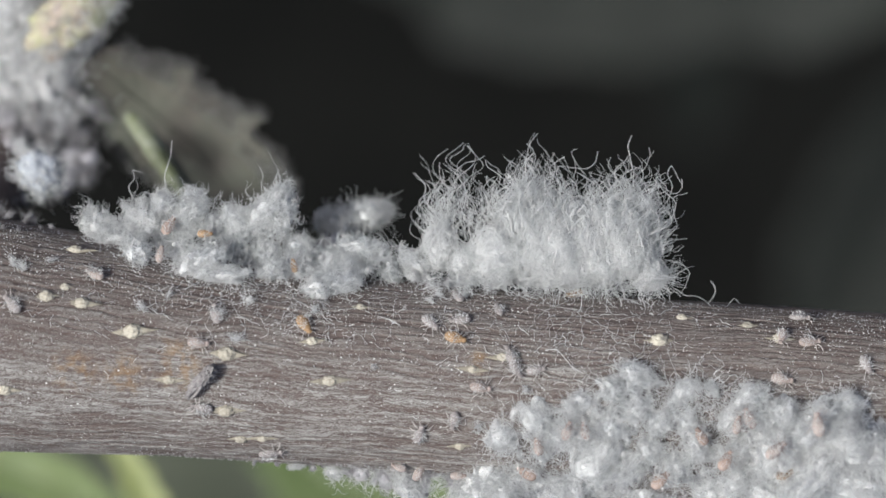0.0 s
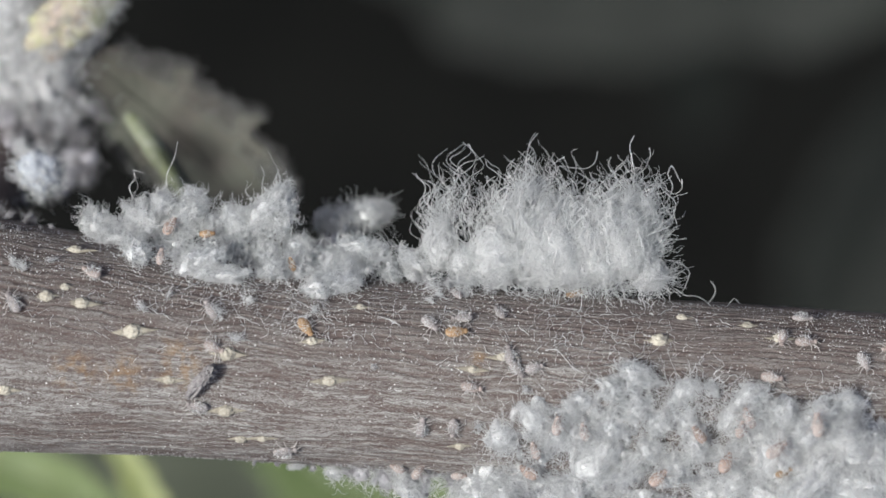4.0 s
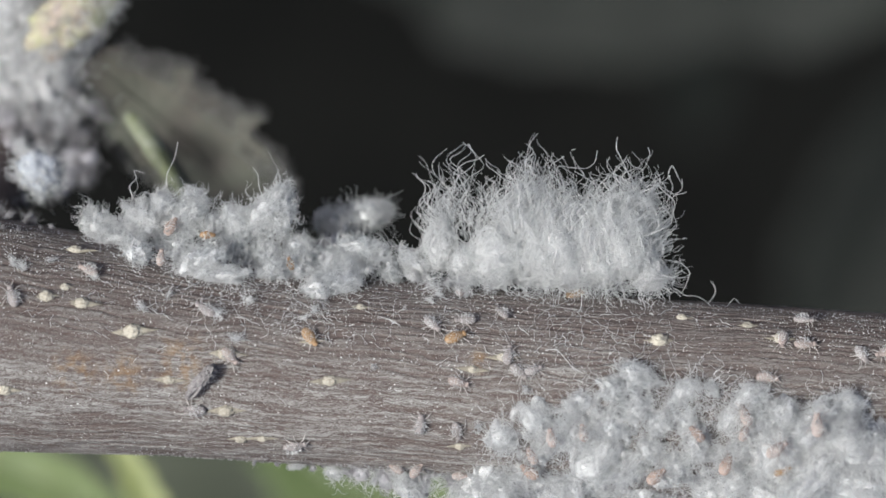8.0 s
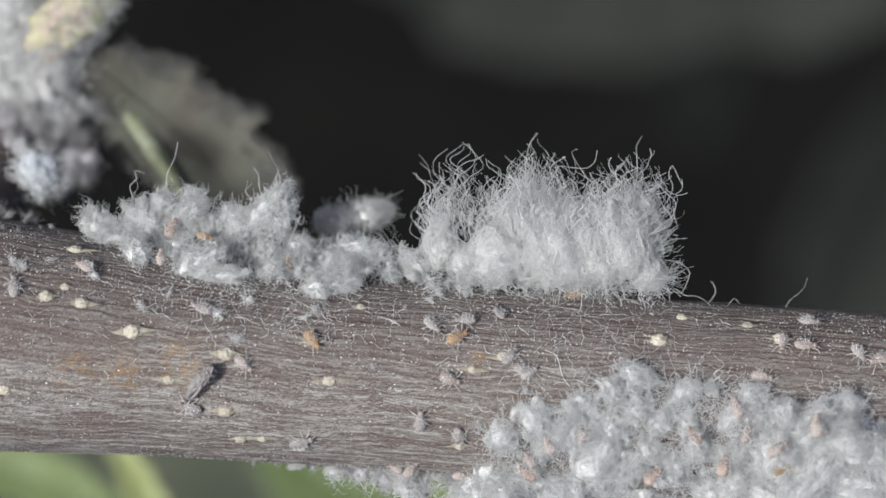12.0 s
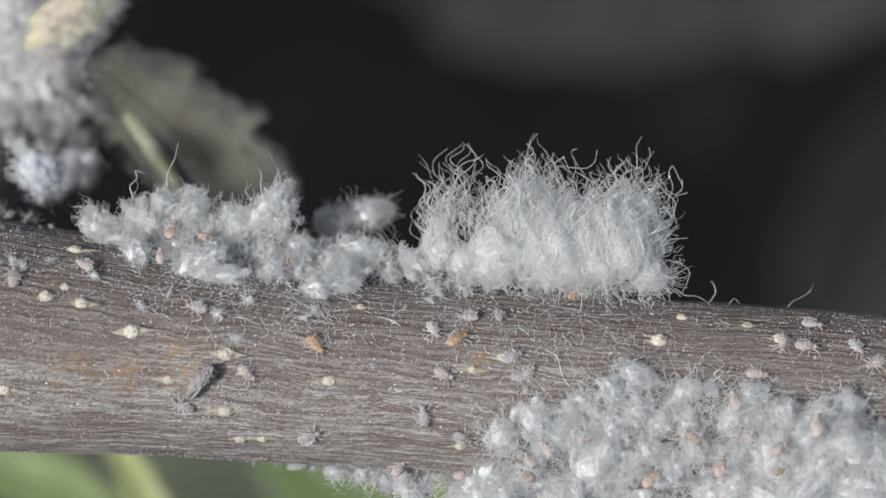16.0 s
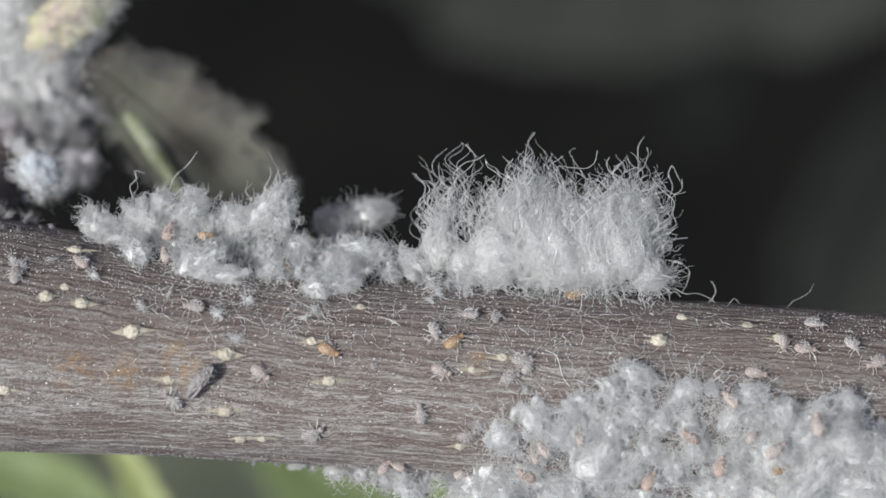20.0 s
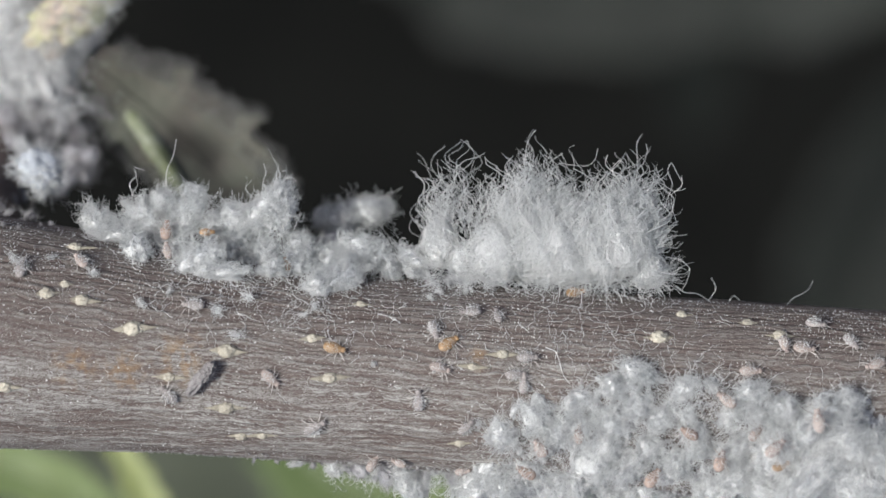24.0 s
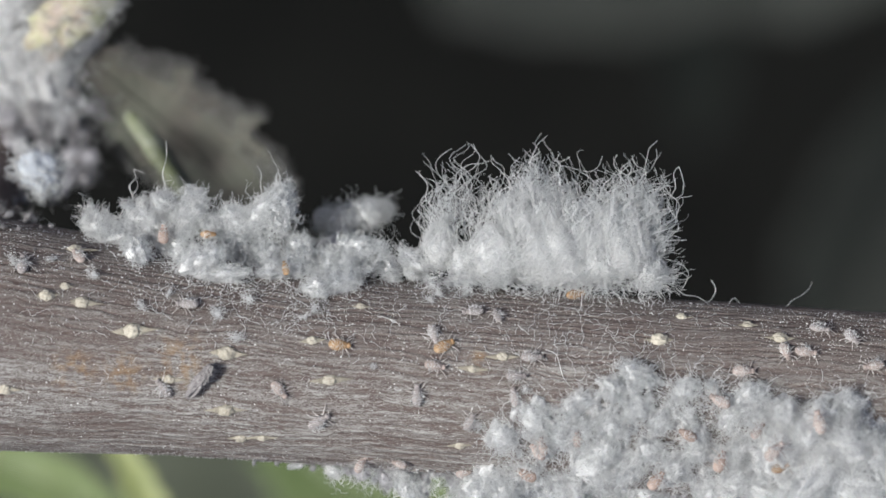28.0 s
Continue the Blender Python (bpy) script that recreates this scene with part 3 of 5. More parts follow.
NODE_CRUMBS = [
    ("grey", (-13.70, 1.05, 0.30), 0.50), ("grey", (-13.05, 0.92, 0.20), 0.34), ("mauve", (-12.35, 0.72, 0.50), 0.18), ("grey", (-14.10, 1.25, -0.40), 0.55),
    ("grey", (-13.27, 0.62, 1.54), 0.22), ("grey", (-12.64, 0.69, 0.80), 0.18), ("wisp", (-13.32, -0.37, 2.84), 0.32), ("grey", (-12.67, -0.02, 2.33), 0.13), ("grey", (-12.04, 0.51, 1.13), 0.16), ("grey", (-13.13, 0.87, 0.50), 0.24), ("wisp", (-13.00, -0.51, 2.90), 0.3), ("grey", (-13.74, 0.69, 1.59), 0.26), ("wisp", (-12.15, -0.33, 2.57), 0.3), ("wisp", (-10.83, -0.79, 2.71), 0.34)]
for k, (kind, spot, size) in enumerate(LEFT_COLONY + MIDDLE_COLONY + RIGHT_COLONY + LOWER_COLONY + CORNER_COLONY + EDGE_CRUMBS + EDGE_SPECKS + WISPS + TUFT_FOOT + NODE_CRUMBS):
    put_clump(kind, spot, size, k)


def wool_mat(label, colony, n, seed, long=1.0):
    """Tangled wax wool and crumbs that fill the gaps between a colony's clumps."""
    rng = np.random.RandomState(seed)
    spots = np.array([spot for _, spot, _ in colony])
    sizes = np.array([size for _, _, size in colony])
    a = rng.randint(0, len(spots), n)
    b = np.array([rng.choice(np.argsort(np.linalg.norm(spots - spots[k], axis=1))[:5]) for k in a])
    f = rng.rand(n, 1)
    start = spots[a] * (1 - f) + spots[b] * f + rng.normal(size=(n, 3)) * np.array((0.22, 0.22, 0.12))
    start[:, 2] += sizes[a] * rng.uniform(0.35, 1.0, n)
    way = rng.normal(size=(n, 3)) * np.array((1, 1, 0.5)) + np.array((0, 0, 0.25))
    P = curls(rng, start, way, rng.uniform(0.35, 1.25, n) * long, 8, 0.6, 1.2, 0.6)
    r = 0.0088 * rng.uniform(0.7, 1.3, (n, 1)) * np.linspace(1.0, 0.55, 8)[None, :]
    V, F = tubes(P, r)
    m2 = n // 3
    pick = rng.randint(0, n, m2)
    top = start[pick] + np.array((0, 0, 0.12))
    P2 = curls(rng, top, rng.normal(size=(m2, 3)) * np.array((1, 1, 0.4)) + np.array((0, 0, 0.2)), rng.uniform(0.5, 1.5, m2) * long, 12, 0.9, 1.5, 0.7, 0.25)
    V2, F2 = tubes(P2, 0.0115 * rng.uniform(0.75, 1.2, (m2, 1)) * np.linspace(1.0, 0.6, 12)[None, :])
    F = np.concatenate((F, F2 + len(V)))
    V = np.concatenate((V, V2))
    c = start[rng.randint(0, n, n // 2)] + rng.normal(size=(n // 2, 3)) * 0.1
    g = (0.010 + 0.022 * rng.rand(len(c)) ** 3)[:, None, None] * rng.uniform(0.6, 1.4, (len(c), 6, 3))
    octa = np.array([(1, 0, 0), (0, 1, 0), (-1, 0, 0), (0, -1, 0), (0, 0, 1), (0, 0, -1)], dtype=float)
    G = (c[:, None, :] + octa[None] * g).reshape(-1, 3)
    tri = np.array([(0, 1, 4), (1, 2, 4), (2, 3, 4), (3, 0, 4), (1, 0, 5), (2, 1, 5), (3, 2, 5), (0, 3, 5)])
    H = (tri[None] + (np.arange(len(c)) * 6)[:, None, None]).reshape(-1, 3) + len(V)
    ob = mesh_object("wax_wool", np.concatenate((V, G)), F.tolist() + H.tolist(), WAX_THREAD)
    BORNE.append(tagged(ob, label, "wax wool", kind="stuff"))


def wool_bed(label, colony, x0, x1, y0, y1, seed):
    """A felted bed of wax that fills the gaps between a colony's clumps, lumpy and frayed, with short down on it."""
    rng = np.random.RandomState(seed)
    f1, f2 = grid_noise(seed), grid_noise(seed + 1)
    spots, sizes = np.array([spot for _, spot, _ in colony]), np.array([size for _, _, size in colony])

    def cover(x, y):
        """How thick the wax lies over (x, y), from 0 to 1, and its height."""
        d = ((x[..., None] - spots[:, 0]) ** 2 + (y[..., None] - spots[:, 1]) ** 2) / (sizes * 1.15) ** 2
        k = np.clip(np.sum(np.exp(-d), axis=-1), 0, 1.3) / 1.3
        k = k * (0.05 + 1.5 * f1(x * 1.7 + 20, y * 1.7 + 40))
        c, r = axis_at(x)
        base = np.sqrt(np.clip(1 - ((y - c) / r) ** 2, 0.0, 1)) * r
        near = np.sum(spots[:, 2] * np.exp(-d), axis=-1) / (np.sum(np.exp(-d), axis=-1) + 1e-6)
        w = np.clip((k - 0.14) / 0.6, 0, 1)
        w = w * w * (3 - 2 * w)
        return k, base - 0.10 + w * (0.80 * np.clip(near - base, 0, 2) + 0.08) + np.clip(w * 3, 0, 1) * (0.52 * (f2(x * 4.2 + 50, y * 4.2 + 50) - 0.5) + 0.10 * (f1(x * 12 + 50, y * 12 + 50) - 0.5))

    X, Y = np.meshgrid(np.linspace(x0, x1, 190), np.linspace(y0, y1, 80), indexing="ij")
    K, Z = cover(X, Y)
    keep = K > 0.13
    idx = np.arange(X.size).reshape(X.shape)
    whole = keep[:-1, :-1] & keep[1:, :-1] & keep[1:, 1:] & keep[:-1, 1:]
    F = np.stack((idx[:-1, :-1], idx[1:, :-1], idx[1:, 1:], idx[:-1, 1:]), axis=-1)[whole]
    used, F = np.unique(F, return_inverse=True)
    F = F.reshape(-1, 4)
    V = np.stack((X, Y, Z), axis=-1).reshape(-1, 3)[used]
    bed = thing("wax_bed", label, "wax wool", kind="stuff", at=pose(0, 0, 0))
    # darker wax here paints in the shade of the gaps between clumps
    mesh_object("felt", V, F, WAX_DEEP, bed, "felted wax, greyed for the shade between clumps")
    n = 5200
    start = V[rng.randint(0, len(V), n)] + rng.normal(size=(n, 3)) * np.array((0.04, 0.04, 0.02))
    way = rng.normal(size=(n, 3)) * np.array((1, 1, 0.5)) + np.array((0, 0, 0.5))
    strand_mesh("wax_hair", rng, curls(rng, start, way, rng.uniform(0.12, 0.42, n), 4, 0.36, 1.3, 0.8), 0.0078, WAX_THREAD, bed, "short curly wax hairs", "stuff")
    BORNE.append(bed)


wool_bed("felted white wax wool under the lower colony", RIGHT_COLONY + LOWER_COLONY + CORNER_COLONY, 0.8, 15.2, -8.6, -3.6, 61)
wool_mat("tangled white wax wool and crumbs between the clumps", LEFT_COLONY + MIDDLE_COLONY, 800, 21)
wool_mat("tangled white wax wool and crumbs over the lower colony", RIGHT_COLONY + LOWER_COLONY + CORNER_COLONY, 1900, 22)
wool_mat("thin white wax wool along the twig's lower edge", EDGE_CRUMBS, 420, 23, 0.45)


# ---- the tall tuft ----
def tall_tuft():
    tuft = thing("wax_tuft", "tall bushy tuft of white curly wax threads on the twig", "wax tuft", at=pose(0, 0, 0))
    rng = np.random.RandomState(4)
    for k, (spot, rx, ry, rz, n) in enumerate([
            ((-0.10, 0.05, 0.40), 0.52, 0.70, 0.45, 330), ((1.62, -0.22, 0.92), 0.78, 0.90, 0.60, 620), ((0.75, -0.50, 0.60), 0.55, 0.60, 0.45, 250), ((6.45, -0.75, 0.80), 0.55, 0.52, 0.42, 260)]):
        core = part("core", ball(rx * 0.85, ry * 0.87, rz * 0.80, (0, 0, 0), 4, 0.22, 1.6, k), WAX_BRIGHT if k == 1 else WAX, tuft, "dense white wax core")
        core.matrix_basis = place(*spot)
        P = wound(rng, n, (rx * 1.04, ry * 1.06, rz), rng.uniform(0.4, 1.2, n), 12, 1.0, 1.25, 0.90, 1.12)
        strand_mesh("wax_wool", rng, P, 0.0105, WAX_THREAD, core, "white wax threads wound over the core", "stuff")

    # the broad middle: one dense body, its face uneven, with threads lying over it mostly upright
    def face(x, y):
        u, v = np.abs((x - 4.10) / 2.60), np.abs((y - 0.05) / np.where(y > 0.05, 1.55, 1.28))
        dip = 0.10 * np.sin(2.3 * x + 0.8 * y) + 0.07 * np.sin(4.1 * y - 1.7 * x + 1.0) + 0.05 * np.sin(7.0 * x + 3.0 * y)
        return 0.62 + 0.85 * np.sqrt(np.clip(1 - u ** 3.2 - v ** 2.6, 0.0, 1)) + dip

    bm = bmesh.new()
    bmesh.ops.create_icosphere(bm, subdivisions=5, radius=1.0)
    for v in bm.verts:
        x, y, z = v.co
        x, y = math.copysign(abs(x) ** 0.62, x) * 2.42, math.copysign(abs(y) ** 0.74, y) * 1.24
        k = 1 + 0.12 * noise.fractal(Vector((x, y, z)) * 0.9, 0.8, 2.1, 3)
        top = float(face(np.array(4.10 + x * k), np.array(0.05 + y * k))) - 0.10
        v.co = Vector((4.10 + x * k, 0.05 + y * k, 0.45 + (top - 0.45) * z if z > 0 else 0.45 + 0.35 * z))
    body = part("body", bm, WAX_BRIGHT, tuft, "broad dense body of wax wool")
    n = 2300
    x, y = 4.10 + rng.uniform(-1, 1, n) * 2.5, 0.05 + rng.uniform(-1, 1, n) * 1.35
    way = rng.normal(size=(n, 3)) * np.array((0.8, 0.8, 0.3)) + np.array((0, 0.75, 0))
    P = curls(rng, np.stack((x, y, face(x, y)), axis=1), way, rng.uniform(0.35, 1.25, n), 12, 1.0, 1.25, 0.6, 0.3)
    P[:, :, 2] = face(P[:, :, 0], P[:, :, 1]) + rng.uniform(-0.10, 0.16, (n, 1)) + 0.35 * (P[:, :, 2] - P[:, :1, 2])
    strand_mesh("wax_wool", rng, P, 0.0112, WAX_THREAD, body, "shiny white wax threads", "stuff")
    locks = []
    first = [
        ((-0.32, 0.02, 0.40), (-0.50, 1.60, 0.40), 0.16, 20), ((-0.04, 0.28, 0.40), (-0.05, 2.62, 0.30), 0.24, 30), ((0.50, 0.28, 0.50), (0.50, 2.65, 0.40), 0.30, 26), ((1.10, 0.37, 0.60), (1.15, 2.35, 0.50), 0.32, 20), ((1.70, 0.46, 0.80), (1.63, 2.15, 0.80), 0.3, 22),
        ((2.14, 0.19, 1.00), (2.20, 2.25, 0.90), 0.22, 44), ((2.59, 0.28, 1.10), (2.62, 2.95, 0.90), 0.24, 60), ((2.94, 0.28, 0.90), (2.95, 2.95, 0.80), 0.26, 58), ((3.39, 0.28, 0.80), (3.45, 2.60, 0.70), 0.26, 52)]
    second = [
        ((3.92, 0.19, 1.00), (4.00, 1.95, 0.90), 0.30, 40), ((4.55, 0.20, 0.80), (4.62, 1.95, 0.70), 0.34, 44), ((5.10, 0.19, 1.00), (5.20, 2.35, 0.90), 0.30, 54), ((5.62, 0.20, 0.80), (5.75, 2.60, 0.70), 0.28, 54),
        ((6.02, 0.11, 0.80), (6.28, 2.52, 0.70), 0.26, 48), ((6.30, 0.02, 0.70), (6.85, 2.25, 0.60), 0.24, 34), ((6.40, -0.52, 0.70), (7.02, 1.15, 0.70), 0.2, 24), ((6.67, -1.05, 0.80), (7.45, -0.75, 0.80), 0.18, 22)]
    for k, (root, tip, wide, n) in enumerate(first + second):
        n = int(n * 1.25)
        root, tip = np.array(root), np.array(tip)
        rise = np.linalg.norm(tip - root)
        up = (tip - root) / rise
        start = np.clip(rng.normal(size=(n, 3)), -1.5, 1.5) * np.array((wide, rise * 0.16, 0.36))
        way = up[None, :] + rng.normal(size=(n, 3)) * np.array((0.2, 0.12, 0.2))
        P = curls(rng, start, way, rise * np.where(rng.rand(n) < 0.3, rng.uniform(1.0, 1.5, n), rng.uniform(0.6, 1.15, n)), 30, 1.75, 1.6, 0.35, 0.25)
        lock = strand_mesh("wax_lock", rng, P, 0.0138, WAX_THREAD, tuft, "lock of long curly white wax threads", "stuff")
        k2 = int(n * 1.3)
        start = up[None, :] * rise * rng.uniform(-0.1, 0.62, k2)[:, None] + np.clip(rng.normal(size=(k2, 3)), -1.6, 1.6) * np.array((wide * 0.9, 0.1, 0.36))
        way = up[None, :] * 0.8 + rng.normal(size=(k2, 3)) * np.array((0.6, 0.6, 0.4))
        P = curls(rng, start, way, rng.uniform(0.4, 1.2, k2), 12, 1.1, 1.2, 0.5)
        wool = strand_mesh("wax_wool", rng, P, 0.0100, WAX_THREAD, lock, "tangled fine white wax wool", "stuff")
        lock.matrix_basis = place(*root)
        locks.append(lock)
    n = 460
    root = np.stack((rng.uniform(-0.7, 6.9, n), rng.normal(-0.98, 0.14, n), rng.uniform(0.5, 1.7, n)), axis=1)
    root[:, 1] -= 0.035 * root[:, 0]
    way = rng.normal(size=(n, 3)) * np.array((0.9, 0.35, 0.3)) + np.array((0, -0.45, 0.45))
    P = curls(rng, root, way, rng.uniform(0.3, 1.2, n), 10, 0.8, 1.0, 0.5)
    strand_mesh("wax_skirt", rng, P, 0.0100, WAX_THREAD, tuft, "curly wax threads spreading onto the bark", "stuff")
    BORNE.append(tuft)
    return locks


LOCKS = tall_tuft()


def wax_thread(points, swings, label="single long curled wax thread standing off the colony", thick=0.88):
    """One thread from its root through points, and how it swings about the root: (seconds, degrees)."""
    root = np.array(points[0], dtype=float)
    t = np.linspace(0, len(points) - 1, 8 * len(points))
    Q = np.stack([np.interp(t, range(len(points)), [p[k] for p in points]) for k in range(3)], axis=1) - root
    for _ in range(9):
        Q[1:-1] = (Q[:-2] + 2 * Q[1:-1] + Q[2:]) / 4
    V, F = tubes(Q[None], thick * np.linspace(0.0150, 0.010, len(t))[None], 5)
    ob = tagged(mesh_object("wax_thread", V, F, WAX_THREAD), label, "wax thread", "stray wax threads")
    ob.matrix_basis = place(*root)
    SWINGS.append((ob, swings))


SWINGS = []
wax_thread([(3.69, 1.88, 0.90), (3.55, 2.39, 0.90), (3.62, 2.62, 0.90), (4.01, 2.55, 0.90), (4.54, 2.50, 0.90), (4.79, 2.71, 0.90), (4.86, 3.07, 0.90)], [(0, 0), (17, 1), (24, 0), (25.6, -3), (26.5, 1), (28, -4)])
wax_thread([(2.20, 1.70, 0.90), (2.02, 2.11, 0.90), (1.63, 2.43, 0.90), (1.38, 2.57, 0.90), (1.33, 2.82, 0.90)], [(0, 0), (17, -1), (24, 1), (25.6, -2), (28, -5)])
wax_thread([(0.39, 1.89, 0.50), (0.32, 2.37, 0.50), (0.68, 2.72, 0.50), (1.09, 2.79, 0.50), (1.32, 2.94, 0.50)], [(0, 0), (17, 2), (24, 0), (25.6, -3), (26.2, 2), (28, -6)])
wax_thread([(6.15, 1.71, 0.70), (6.50, 2.04, 0.70), (6.89, 1.97, 0.70), (7.28, 1.69, 0.70), (7.53, 1.90, 0.70), (7.50, 2.22, 0.70)], [(0, 0), (17, -1), (24, 0), (25.6, -8), (26.2, -5), (27, 0), (28, -5)])
wax_thread([(5.97, 1.79, 0.70), (6.32, 2.29, 0.70), (6.25, 2.54, 0.70), (5.97, 2.58, 0.70), (5.76, 2.90, 0.70)], [(0, 0), (17, 1), (24, 0), (25.6, -4), (28, -5)])
wax_thread([(5.94, 1.71, 0.60), (6.01, 2.33, 0.60), (5.90, 2.86, 0.60), (5.80, 3.25, 0.60), (5.94, 3.57, 0.60)], [(0, 0), (3, -4), (8, 14), (11, -10), (17, -10), (20, -12), (25, -10), (26, -14), (27, -6), (28, -22)])
wax_thread([(2.59, 1.97, 0.90), (2.59, 2.68, 0.90), (2.70, 3.30, 0.90), (2.98, 3.64, 0.90)], [(0, 0), (17, 0), (19, 3), (25, 2), (26, -2), (28, -7)])
wax_thread([(7.04, 1.44, 0.60), (7.25, 1.97, 0.60), (7.04, 2.36, 0.60), (7.18, 2.68, 0.60), (7.40, 2.22, 0.60), (7.50, 2.06, 0.60)], [(0, 0), (17, -2), (24, 0), (25.6, -14), (26.2, -10), (27, 0), (28, -8)])
wax_thread([(6.50, 0.20, 0.80), (6.89, 0.02, 0.80), (7.10, 0.28, 0.80), (7.67, 0.32, 0.80)], [(0, 0), (24, 2), (28, -3)])
wax_thread([(6.99, -0.34, 0.80), (7.47, -0.43, 0.80), (7.77, -0.73, 0.80), (7.63, -1.14, 0.80), (7.47, -1.40, 0.80)], [(0, 0), (24, 2), (28, -3)])
wax_thread([(8.30, -1.76, 0.40), (8.47, -1.58, 0.40), (8.60, -1.34, 0.40), (8.55, -1.16, 0.40), (8.44, -1.00, 0.40)], [(0, 0), (28, -1)])
wax_thread([(7.31, -1.26, 0.90), (7.59, -1.47, 0.90), (7.95, -1.47, 0.80), (8.24, -1.62, 0.70), (8.48, -1.85, 0.80)], [(0, 0), (19, 0), (20, 8), (21.5, 6), (24, 0), (28, -2)])
wax_thread([(8.94, -1.87, 0.40), (9.08, -1.62, 0.40), (9.19, -1.55, 0.40), (9.36, -1.73, 0.40)], [(0, 0), (28, 0)])
wax_thread([(10.72, -1.98, 0.40), (10.93, -1.58, 0.40), (11.18, -1.41, 0.40), (11.39, -1.19, 0.40), (11.45, -0.91, 0.40)], [(0, -62), (8.5, -62), (10, -20), (11, 0), (17, -14), (24, -12), (26, -16), (28, -10)], thick=0.55)
wax_thread([(-8.68, 1.71, 0.60), (-8.78, 2.33, 0.60), (-8.57, 2.86, 0.60), (-8.53, 3.40, 0.60)], [(0, 0), (3, -6), (17, -7), (20, -30), (23.5, -8), (25, 2), (28, 6)])
wax_thread([(-5.69, 1.62, 0.60), (-5.72, 2.06, 0.60), (-5.65, 2.33, 0.60), (-5.78, 2.61, 0.60)], [(0, 0), (3, -5), (8, 12), (17, 0), (20, -20), (25, -5), (28, 4)])
wax_thread([(-4.79, 0.28, 0.90), (-4.68, 0.82, 0.90), (-4.58, 1.12, 0.90)], [(0, 0), (3, 5), (17, -15), (28, -10)])
wax_thread([(-3.97, 0.02, 0.90), (-3.76, 0.37, 0.90), (-3.53, 0.20, 0.90), (-3.51, -0.02, 0.90)], [(0, 0), (28, 0)])
wax_thread([(-9.75, 1.58, 0.50), (-9.93, 1.97, 0.50), (-9.68, 2.22, 0.50), (-9.82, 2.51, 0.50), (-9.46, 2.40, 0.50)], [(0, 0), (17, -6), (28, -3)])
wax_thread([(3.16, -3.13, 2.95), (3.51, -3.09, 3.00), (3.73, -3.33, 3.05), (3.98, -3.65, 3.05), (4.29, -3.82, 3.00)], [(0, 0), (8, 0), (11, -25), (28, -25)])
wax_thread([(-1.65, -2.19, 2.60), (-1.47, -2.26, 2.65), (-1.33, -2.40, 2.70)], [(0, 0), (28, 0)])


# ---- dust and stray threads on the bark ----
def wax_dust():
    rng = np.random.RandomState(9)
    V, F, base = [], [], 0
    unit = np.array([(1, 0, 0), (0, 1, 0), (-1, 0, 0), (0, -1, 0), (0, 0, 1), (0, 0, -1)], dtype=float)
    tri = np.array([(0, 1, 4), (1, 2, 4), (2, 3, 4), (3, 0, 4), (1, 0, 5), (2, 1, 5), (3, 2, 5), (0, 3, 5)])
    while len(V) < 15000:
        x, q = rng.uniform(-15, 15), math.sin(rng.uniform(-1.2, 1.35))
        keep = 0.11 + 0.30 * max(0.0, -q - 0.6) + 0.85 * max(0.0, q) ** 1.3
        if rng.rand() > keep:
            continue
        c, r = axis_at(x)
        p = np.array((x, c + r * q, r * math.sqrt(1 - q * q)))
        s = (0.0065 + 0.021 * rng.rand() ** 3.6) * (0.75 if q < -0.6 else 1.0)
        V.append(unit * s * rng.uniform(0.6, 1.5, 3) + p)
        F.append(tri + base)
        base += len(unit)
    ob = mesh_object("wax_dust", np.concatenate(V), np.concatenate(F), DUST)
    BORNE.append(tagged(ob, "fine white wax dust strewn over the bark", "wax dust", kind="stuff"))
    V, F = [], []
    for k in range(1100):
        x, q = rng.uniform(-15, 15), -math.sin(rng.uniform(1.15, 1.62))
        c, r = axis_at(x)
        big = 1.0 + 1.6 * max(0.0, min(1.0, (x + 7) / 7))
        V.append(unit * rng.uniform(0.010, 0.030) * big * rng.uniform(0.4, 1.6, (6, 3)) + np.array((x, c + (r + 0.01 * big) * q, r * math.sqrt(1 - q * q))))
        F.append(tri + 6 * k)
    ob = mesh_object("wax_crumbs", np.concatenate(V), np.concatenate(F), WAX_GREY)
    BORNE.append(tagged(ob, "dusty grey wax crumbs along the twig's lower edge", "wax dust", kind="stuff"))
    n = 400
    x = np.concatenate((rng.uniform(-14, 14, n - 270), rng.normal(-5.5, 2.4, 170), rng.normal(4.5, 2.5, 100)))
    q = np.concatenate((rng.uniform(-0.4, 0.9, n - 270), rng.uniform(0.35, 0.85, 270)))
    c, r = axis_at(x)
    start = np.stack((x, c + (r + 0.01) * q, (r + 0.01) * np.sqrt(1 - q * q)), axis=1)
    out = np.stack((0 * x, q, np.sqrt(1 - q * q)), axis=1)
    way = rng.normal(size=(n, 3))
    way -= out * np.sum(way * out, axis=1, keepdims=True) * 0.9
    P = curls(rng, start, way, np.concatenate((rng.uniform(0.15, 0.6, n - 270), rng.uniform(0.2, 1.1, 270))), 12, 0.55, 1.0, 0.6)
    cc, rr = axis_at(P[:, :, 0])
    dy, dz = P[:, :, 1] - cc, P[:, :, 2]
    d = np.sqrt(dy * dy + dz * dz)
    want = rr + 0.02 + 0.25 * np.clip(d - rr, 0, 1)
    P[:, :, 1], P[:, :, 2] = cc + dy / d * want, dz / d * want
    ob = strand_mesh("fallen_wax_hair", rng, P, 0.0085, WAX_THREAD, None)
    BORNE.append(tagged(ob, "stray white wax hairs stuck to the bark", "wax hair", kind="stuff"))


wax_dust()


